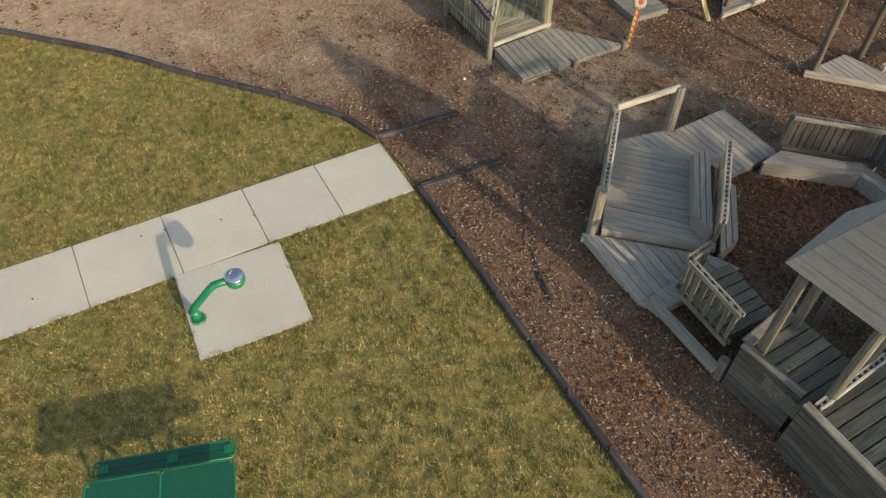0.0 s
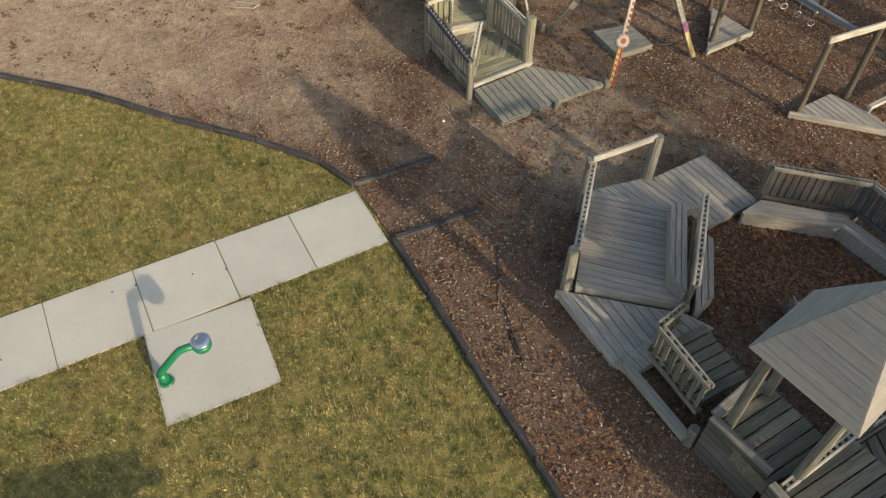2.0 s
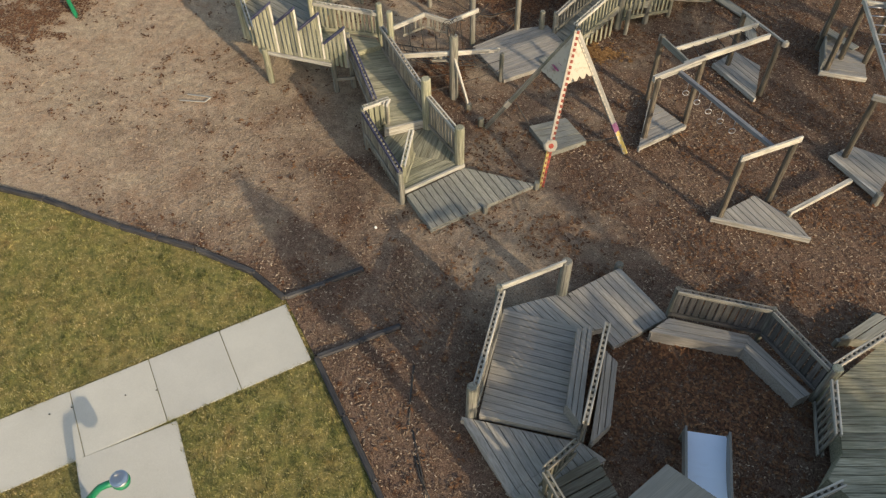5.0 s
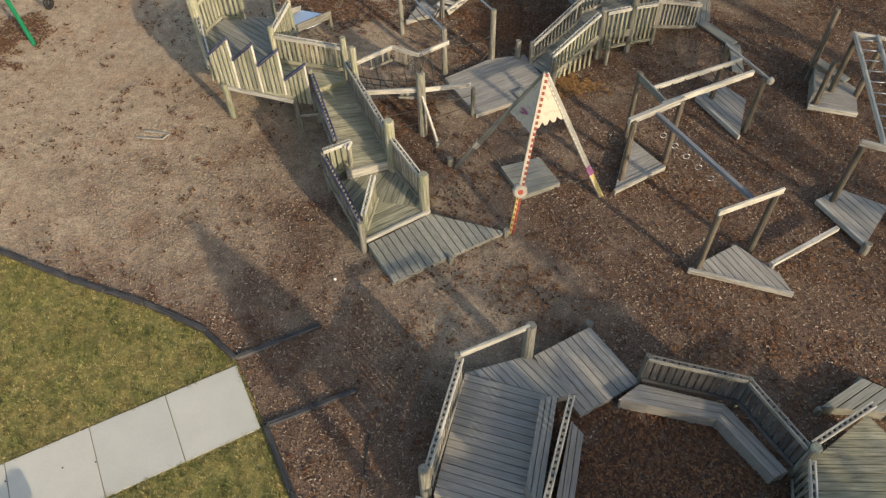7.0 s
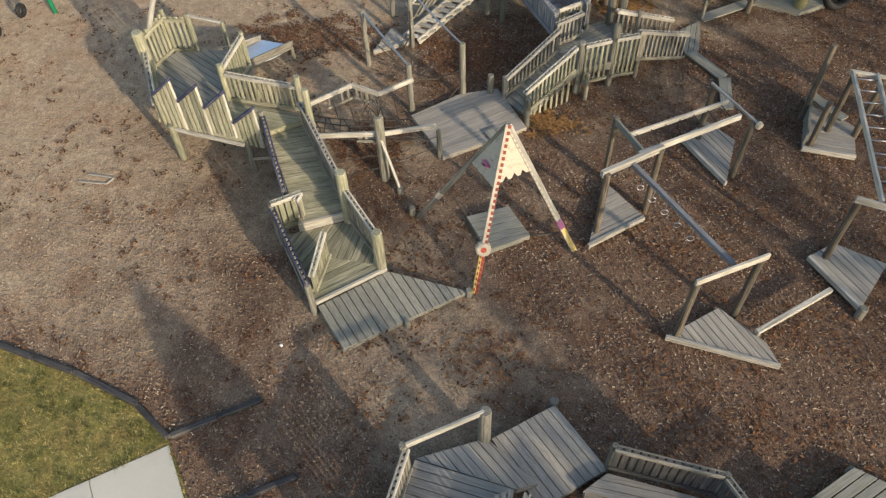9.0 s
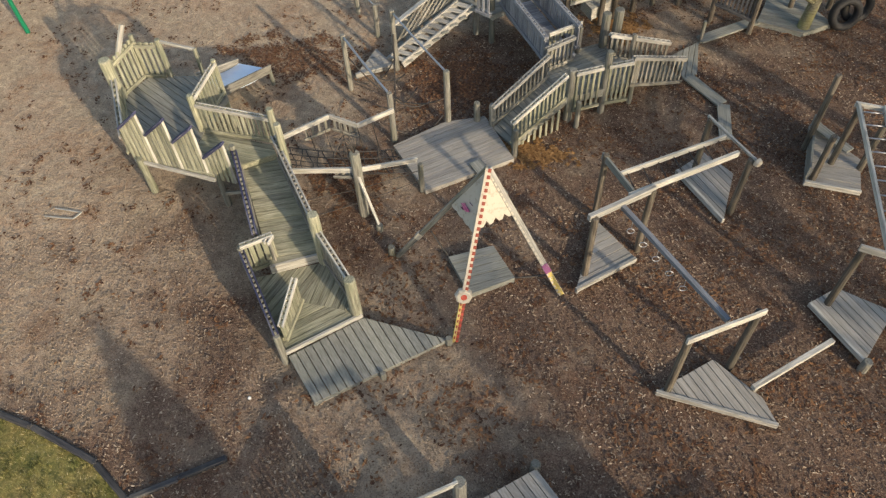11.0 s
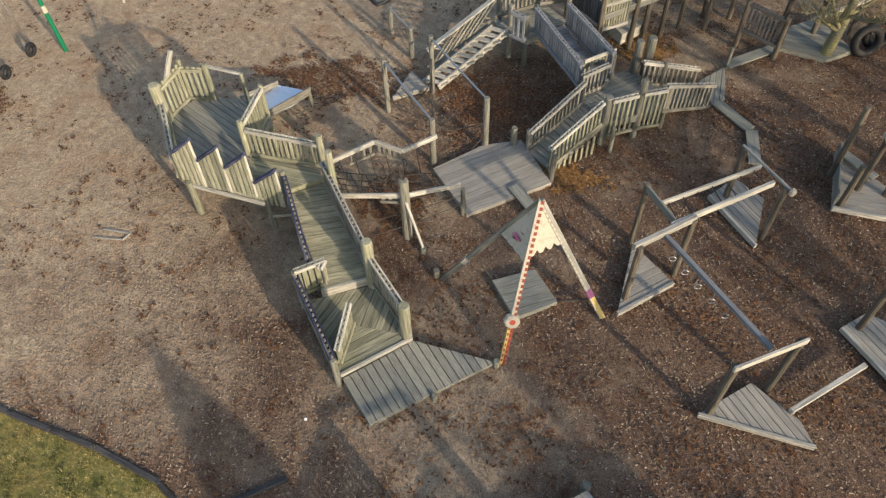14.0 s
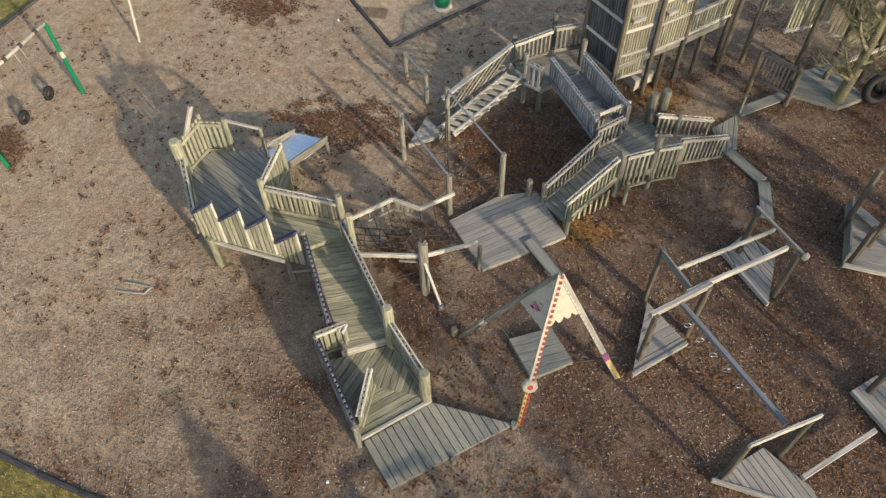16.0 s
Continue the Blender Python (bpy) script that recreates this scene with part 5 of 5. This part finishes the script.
deck(high, [(5.12, 23.99, 1.63), (6.17, 24.94, 1.63), (5.48, 25.99, 1.63), (4.43, 25.15, 1.63)], (0.75, 0.66), seed=68)
deck(high, [(3.99, 23.25, 0.62), (4.55, 23.81, 0.62), (4.29, 24.27, 0.62), (3.68, 23.71, 0.62)], (0.75, 0.66), mat=PALE, seed=69, skirt_h=0.3)
slat_wall((2.48, 24.32), (3.49, 25.33), 1.06, 2.9, MOSSY, 12, (1.14, 2.8), high)

# ---- far east tower, tyres and tree ----
far = thing("picket_tower", 8.4, 24.4, 0, "far timber tower with a slatted gate panel", "tower")
deck(far, [(8.3, 23.95, 0.2), (9.45, 23.6, 0.2), (10.2, 24.1, 0.2), (9.4, 25.4, 0.2), (8.6, 24.9, 0.2)], (0.9, -0.2), seed=71)
# Gate panel in the same wood, its shade held in the colour.
railing(far, (7.1, 23.95, 0.55), (8.1, 23.6, 0.35), 0.95, 0.95, space=0.1, mat=SHADEDW, cap=SHADEDW)
slat_wall((7.6, 24.6), (8.8, 25.2), 1.6, 3.0, MOSSY, 12, (1.7, 2.8), far)
slat_wall((8.9, 25.2), (10.2, 25.0), 1.2, 2.6, MOSSY, 12, (1.3, 2.5), far)
slat_wall((6.9, 25.2), (7.6, 25.5), 1.8, 3.4, MOSSY, 8, (1.9, 3.2), far)
for x, y, h in ((7.1, 23.95, 1.55), (8.1, 23.6, 1.35), (8.3, 24.6, 3.0), (9.2, 24.7, 2.8), (7.0, 25.2, 3.6), (6.3, 24.6, 2.6), (10.25, 25.0, 2.6)):
    post("post", x, y, 0, h, 0.07, DARKPOST, far)
beam("top_beam", (8.8, 24.0, 1.1), (10.4, 24.9, 1.3), 0.08, 0.1, PALE, far)


def tyre(x, y, z, r, tilt, turn, parent_name="tyre", label="black rubber tyre standing upright in the mulch"):
    bm = bmesh.new()
    n, k = 22, 10
    mat4 = pose(x, y, z, tilt, 0, turn)
    grid = []
    for i in range(n):
        a = 2 * math.pi * i / n
        ring = []
        for j in range(k):
            b2 = 2 * math.pi * j / k
            rr = r + 0.3 * r * math.cos(b2)
            ring.append(bm.verts.new(mat4 @ Vector((rr * math.cos(a), rr * math.sin(a), 0.34 * r * math.sin(b2)))))
        grid.append(ring)
    for i in range(n):
        for j in range(k):
            bm.faces.new((grid[i][j], grid[(i + 1) % n][j], grid[(i + 1) % n][(j + 1) % k], grid[i][(j + 1) % k]))
    bmesh.ops.recalc_face_normals(bm, faces=bm.faces[:])
    return tagged(part(parent_name, bm, RUBBER, None, smooth=True), label, "tyre")


tyre(10.45, 24.2, 0.45, 0.35, 75, 20)
tyre(10.8, 24.6, 0.45, 0.35, 75, 20)


def bare_tree(x, y, h, r, seed, label, lean=(0.05, 0.02), bushy=1):
    """A leafless tree: tapered trunk, limbs and many fine twigs."""
    rnd = random.Random(seed)
    ob = thing("bare_tree", x, y, 0, label, "tree")
    trunk_pts = [Vector((x + lean[0] * h * t + 0.06 * math.sin(5 * t + seed), y + lean[1] * h * t, h * 0.75 * t)) for t in [i / 8 for i in range(9)]]

    def limb_mesh(segs):
        verts, faces = [], []
        for pts, r0, r1, sides in segs:
            base = len(verts)
            for i, p in enumerate(pts):
                d = (pts[min(i + 1, len(pts) - 1)] - pts[max(i - 1, 0)]).normalized()
                u = Vector((0, 0, 1)) if abs(d.z) < 0.9 else Vector((1, 0, 0))
                a = d.cross(u).normalized()
                b2 = d.cross(a)
                rr = r0 + (r1 - r0) * i / (len(pts) - 1)
                for k in range(sides):
                    t = 2 * math.pi * k / sides
                    verts.append(p + rr * (a * math.cos(t) + b2 * math.sin(t)))
            for i in range(len(pts) - 1):
                for k in range(sides):
                    a0, b0 = base + i * sides + k, base + i * sides + (k + 1) % sides
                    faces.append((a0, b0, b0 + sides, a0 + sides))
        return verts, faces

    def grow(p, d, length, n):
        pts = [p]
        for _ in range(n):
            d = (d + Vector((rnd.uniform(-0.25, 0.25), rnd.uniform(-0.25, 0.25), rnd.uniform(-0.08, 0.2)))).normalized()
            pts.append(pts[-1] + d * length / n)
        return pts, d

    limbs, twigs = [], []
    for i in range(14):
        t = 0.28 + 0.72 * i / 13
        p = trunk_pts[0].lerp(trunk_pts[-1], t)
        p = trunk_pts[min(8, int(t * 8))]
        a = rnd.uniform(0, 2 * math.pi)
        pts, d = grow(p, Vector((math.cos(a), math.sin(a), rnd.uniform(0.3, 0.9))).normalized(), h * rnd.uniform(0.28, 0.45), 6)
        limbs.append((pts, r * 0.4, r * 0.08, 7))
        for j in range(7 * bushy):
            q = pts[rnd.randint(1, 6)]
            d2 = (d + Vector((rnd.uniform(-1, 1), rnd.uniform(-1, 1), rnd.uniform(-0.3, 0.8)))).normalized()
            tp2, d3 = grow(q, d2, h * rnd.uniform(0.08, 0.2), 4)
            twigs.append((tp2, r * 0.09, r * 0.03, 4))
            for _ in range(4):
                tp3, _d = grow(tp2[rnd.randint(1, 4)], (d3 + Vector((rnd.uniform(-1, 1), rnd.uniform(-1, 1), rnd.uniform(-0.4, 0.6)))).normalized(), h * rnd.uniform(0.05, 0.1), 3)
                twigs.append((tp3, r * 0.04, r * 0.015, 3))
    for nam, segs in (("trunk", [(trunk_pts, r, r * 0.35, 12)]), ("crown", limbs), ("twig_spray", twigs)):
        v, f = limb_mesh(segs)
        me = bpy.data.meshes.new(nam)
        me.from_pydata(v, [], f)
        me.update()
        me.shade_smooth()
        piece(nam, me, Matrix(), ob, BARK)
    return ob


bare_tree(9.5, 23.85, 4.6, 0.17, 5, "leafless tree with lichen-yellow trunk in the mulch", lean=(0.03, 0.1), bushy=3)

# Unseen trees added to cast streaked shade; the last two darken the fort.
for k, (x, y, h) in enumerate(((17.0, 0.5, 10.0), (21.0, 6.5, 11.0), (19.5, -4.0, 10.5), (24.5, 11.0, 11.0), (16.5, 9.5, 8.5), (14.2, 17.0, 9.0), (16.0, 20.5, 10.0))):
    bare_tree(x, y, h, 0.24, 20 + k, "unseen tall leafless tree added for the shade it casts", lean=(0.02, -0.03))

# ---- swings ----
swing = thing("swing_frame", -11.5, 19.6, 0, "green and white steel swing frame with black tyre seats", "swing")
post("upright", -11.2, 20.92, 0, 2.4, 0.06, GREEN, swing, top=(-11.33, 21.0))
post("upright", -11.9, 18.0, 0, 2.4, 0.06, GREEN, swing, top=(-12.0, 17.9))
tube("top_bar", [(-11.33, 21.0, 2.38), (-12.0, 17.9, 2.38)], 0.05, WHITEP, swing)
for sx, sy in ((-11.84, 20.42), (-12.05, 19.44)):
    for k in (-1, 1):
        tube("chain", [(sx - 0.3 + 0.02 * k, sy + 0.12 * k, 2.35), (sx, sy + 0.14 * k, 0.5)], 0.008, GALV, swing, sides=5)
    tube("seat", [(sx, sy + 0.15 * math.cos(a), 0.42 + 0.14 * math.sin(a)) for a in [2 * math.pi * i / 14 for i in range(15)]], 0.065, RUBBER, swing, "black rubber seat")
m = axes((-11.25, 20.95, 1.2), (-11.262, 20.958, 1.42))
piece("sleeve", post_mesh(0.2, 0.066, WHITEP, 12), m, swing, None, "white label sleeve")
for t in (0.12, 0.3, 0.48, 0.66, 0.84):
    p = Vector((-11.33, 21.0, 2.38)).lerp(Vector((-12.0, 17.9, 2.38)), t)
    tube("hanger_clamp", [p - Vector((0.012, 0.05, 0)), p + Vector((0.012, 0.05, 0))], 0.062, RUST, swing, sides=10)
swing_b = thing("swing_frame", -10.6, 24.0, 0, "white steel frame leg of a farther swing", "swing")
post("upright", -10.55, 23.3, 0, 2.4, 0.04, WHITEP, swing_b, top=(-10.9, 24.4))
post("upright", -10.9, 25.6, 0, 2.4, 0.04, WHITEP, swing_b, top=(-10.9, 24.5))
tube("top_bar", [(-10.9, 24.45, 2.4), (-13.5, 25.5, 2.4)], 0.04, WHITEP, swing_b)

# Green object of unknown kind, given a plain drum shape.
drum_ob = thing("green_drum", -1.9, 26.4, 0, "unidentified dark green object on a pale concrete footing", "bin")
lathe("footing", -1.9, 26.4, [(0.30, 0.0), (0.30, 0.09), (0.27, 0.10), (0.02, 0.10)], CONCRETE, drum_ob, "pale concrete footing")
lathe("drum", -1.9, 26.4, [(0.21, 0.10), (0.23, 0.14), (0.235, 0.86), (0.25, 0.90), (0.22, 0.905), (0.20, 0.6), (0.02, 0.55)], GREEN, drum_ob)

# ---- litter ----
STRIPS = [[(0.04, 8.03, 0.05), (0.1, 7.38, 0.05), (0.18, 6.77, 0.05)], [(0.4, 6.21, 0.05), (0.55, 5.86, 0.05), (0.69, 5.64, 0.05), (0.82, 5.45, 0.05)], [(0.27, 6.69, 0.05), (0.41, 6.33, 0.05), (0.6, 5.86, 0.05), (0.75, 5.47, 0.05)]]
TWIG = [(-7.35, 15.11), (-6.7, 15.09), (-6.79, 14.89), (-7.47, 14.85)]
for k, (x, y) in enumerate(((-6.55, 5.95), (-7.75, 4.35), (-5.3, 6.55), (-6.2, 6.15), (-4.75, 6.75))):
    bm = bmesh.new()
    bmesh.ops.create_icosphere(bm, subdivisions=1, radius=0.016)
    for v in bm.verts:
        v.co = Vector((v.co.x * 1.3, v.co.y, v.co.z * 0.6)) * (1 + 0.3 * noise.noise(v.co * 60 + Vector((k, 0, 0)))) + Vector((x, y, 0.03))
    tagged(part("crumb", bm, RUST, None), "dark crumb of mulch lying on the concrete", "crumb", "crumbs on the walk")
# Dark tubes stand in for a red-brown depression trail.
strip = thing("rut_strip", 0.5, 7.0, 0, "dark strip standing in for a sunken trail in the mulch", "liner")
for run in STRIPS:
    tube("strip", [(x, y, 0.045) for x, y, z in run], 0.02, RUST, strip, sides=6)
twig = thing("dropped_lath", TWIG[0][0], TWIG[0][1], 0, "thin weathered lath frame lying on the mulch", "lath")
for a, b2 in zip(TWIG, TWIG[1:]):
    beam("lath", (*a, 0.07), (*b2, 0.07), 0.035, 0.02, PALE, twig)

for x, y, z, r in ((-1.47, 11.38, 0.05, 0.035), (-4.9, 25.2, 0.05, 0.04)):
    bm = bmesh.new()
    bmesh.ops.create_icosphere(bm, subdivisions=2, radius=r)
    for v in bm.verts:
        v.co = v.co * (1 + 0.25 * noise.noise(v.co * 30)) + Vector((x, y, z))
    tagged(part("pebble", bm, STONE, None, smooth=True), "small white pebble lying on the mulch", "pebble")


# ---- loose chips, leaves and blades ----
def scatter(name, mat, count, bounds, ok, make, seed, label, category):
    """Many small flat pieces as one joined mesh."""
    rng = np.random.default_rng(seed)
    verts, faces = [], []
    placed = 0
    while placed < count:
        x, y = rng.uniform(bounds[0], bounds[1]), rng.uniform(bounds[2], bounds[3])
        if not ok(x, y):
            continue
        make(rng, x, y, verts, faces)
        placed += 1
    me = bpy.data.meshes.new(name)
    me.from_pydata(verts, [], faces)
    me.update()
    return tagged(piece(name, me, Matrix(), None, mat), label, category, kind="stuff")


def in_mulch(x, y):
    return inside(MULCH_AREA, x, y)


WALK_BOX = [(-2.88, 9.08), (-1.98, 7.86), (-12.0, 0.45), (-12.9, 1.67)]
PAD_BOX = [(-5.664, 5.185), (-4.13, 6.23), (-3.11, 4.675), (-4.64, 3.63)]


def in_grass(x, y):
    return not inside(MULCH_AREA, x, y) and not inside(WALK_BOX, x, y) and not inside(PAD_BOX, x, y)


def chip(rng, x, y, verts, faces):
    l, w = rng.uniform(0.010, 0.032), rng.uniform(0.005, 0.012)
    a, tilt = rng.uniform(0, 6.283), rng.uniform(-0.35, 0.35)
    z = 0.05 + rng.uniform(0, 0.018)
    c, s2 = math.cos(a), math.sin(a)
    b = len(verts)
    for h in (0.0, 0.008):
        for u, v in ((-l, -w), (l, -w * rng.uniform(0.4, 1)), (l * 0.9, w), (-l, w * 0.8)):
            verts.append((x + u * c - v * s2, y + u * s2 + v * c, z + h + u * tilt))
    faces.append((b + 4, b + 5, b + 6, b + 7))
    for k in range(4):
        k2 = (k + 1) % 4
        faces.append((b + k, b + k2, b + 4 + k2, b + 4 + k))


def leaf(rng, x, y, verts, faces):
    l = rng.uniform(0.03, 0.06)
    a, t1, t2 = rng.uniform(0, 6.283), rng.uniform(-0.5, 0.5), rng.uniform(-0.5, 0.5)
    z = 0.07 + rng.uniform(0, 0.02)
    c, s2 = math.cos(a), math.sin(a)
    b = len(verts)
    for u, v in ((-l, 0), (0, -0.5 * l), (l, 0), (0, 0.5 * l)):
        verts.append((x + u * c - v * s2, y + u * s2 + v * c, z + abs(v) * t1 + u * t2 * 0.4))
    faces.append((b, b + 1, b + 2))
    faces.append((b, b + 2, b + 3))


def tuft(rng, x, y, verts, faces):
    for _ in range(4):
        a, l = rng.uniform(0, 6.283), rng.uniform(0.025, 0.06)
        lean2 = rng.uniform(0.3, 1.6)
        dx, dy = math.cos(a), math.sin(a)
        px, py = x + rng.uniform(-0.03, 0.03), y + rng.uniform(-0.03, 0.03)
        w = 0.006
        b = len(verts)
        verts.append((px - dy * w, py + dx * w, -0.005))
        verts.append((px + dy * w, py - dx * w, -0.005))
        verts.append((px + dx * l * lean2, py + dy * l * lean2, l * 0.75))
        faces.append((b, b + 1, b + 2))


scatter("wood_chips", CHIPS, 115000, (-16, 13, -1, 29), in_mulch, chip, 3, "loose reddish brown wood chips over the mulch bed", "wood chips")


def leafy(x, y):
    return in_mulch(x, y) and noise.noise(Vector((x * 0.55, y * 0.55, 3.0))) + 0.5 * noise.noise(Vector((x * 1.7, y * 1.7, 8.0))) > 0.30 - 0.045 * x


scatter("fallen_leaves", LEAFM, 15000, (-15, 13, 0, 28), leafy, leaf, 4, "brown fallen leaves drifted over the mulch", "leaves")
def near_pile(x, y):
    d = min(math.hypot((x - 4.75) / 0.85, (y - 23.4) / 0.7), math.hypot((x - 2.9) / 1.1, (y - 18.4) / 0.5))
    return 1.15 - d + 0.75 * noise.noise(Vector((x * 5, y * 5, 0))) + 0.5 * noise.noise(Vector((x * 23, y * 23, 4.0))) > 0.45


scatter("leaf_drift", ORANGE, 3600, (1.8, 6.2, 17.8, 24.6), near_pile, leaf, 9, "drift of orange-brown leaves beside the fort", "leaves")


def long_tuft(rng, x, y, verts, faces):
    tuft(rng, x, y, verts, faces)
    tuft(rng, x + rng.uniform(-0.03, 0.03), y + rng.uniform(-0.03, 0.03), verts, faces)


def edge_grass():
    rng = np.random.default_rng(11)
    verts, faces = [], []
    for box in (WALK_BOX, PAD_BOX):
        for k in range(4):
            (ax, ay), (bx2, by2) = box[k - 1], box[k]
            n = int(math.hypot(bx2 - ax, by2 - ay) * 130)
            for _ in range(n):
                t = rng.uniform(0, 1)
                x, y = ax + t * (bx2 - ax) + rng.normal(0, 0.03), ay + t * (by2 - ay) + rng.normal(0, 0.03)
                if in_grass(x, y):
                    long_tuft(rng, x, y, verts, faces)
    me = bpy.data.meshes.new("edge_grass")
    me.from_pydata(verts, [], faces)
    me.update()
    tagged(piece("edge_grass", me, Matrix(), None, BLADE), "ragged grass overhanging the concrete edges", "grass", kind="stuff")


edge_grass()


def clump(rng, x, y, verts, faces):
    """A few wet leaves stuck together."""
    spread = rng.uniform(0.02, 0.09)
    for _ in range(int(rng.integers(1, 7))):
        leaf(rng, x + rng.normal(0, spread), y + rng.normal(0, spread), verts, faces)


scatter("leaf_clumps", LEAFM, 2600, (-15, 12, 2, 28), lambda x, y: in_mulch(x, y) and noise.noise(Vector((x * 0.8, y * 0.8, 11.0))) > -0.1, clump, 12, "dark clumps of wet leaves scattered on the mulch", "leaves")


def ring_area(x, y):
    # The leaves at (1.0, 20.7) also stand in for shade in the yard.
    spots = ((5.3, 8.2, 2.3, 1.6), (1.0, 20.7, 1.5, 1.1), (-0.9, 17.0, 1.0, 1.0), (-13.5, 17.5, 1.6, 1.5), (-7.5, 25.5, 1.6, 1.0), (-3.6, 20.9, 2.0, 1.0), (-12.6, 18.6, 1.0, 0.8))
    d = min(math.hypot((x - a) / r, (y - b) / q) for a, b, r, q in spots)
    return 1.2 - d + 0.8 * noise.noise(Vector((x * 2.5, y * 2.5, 0))) + 0.5 * noise.noise(Vector((x * 19, y * 19, 4.0))) > 0.4


scatter("leaf_bed", LEAFM, 14000, (-15, 8, 6, 27), ring_area, leaf, 13, "bed of red-brown leaves gathered on the mulch", "leaves")
scatter("grass_blades", BLADE, 52000, (-14, 5.0, -2.5, 12.2), in_grass, tuft, 5, "short dormant straw and olive grass blades", "grass")


def big_tuft(rng, x, y, verts, faces):
    """A clump of longer, greener blades."""
    for _ in range(5):
        long_tuft(rng, x + rng.normal(0, 0.045), y + rng.normal(0, 0.045), verts, faces)
    for k in range(len(verts) - 120 + 2, len(verts), 3):
        verts[k] = (verts[k][0], verts[k][1], verts[k][2] * 1.7)


scatter("grass_tufts", TUFT, 2800, (-14, 5.0, -2.5, 12.2), in_grass, big_tuft, 15, "longer olive tufts standing in the winter lawn", "grass")
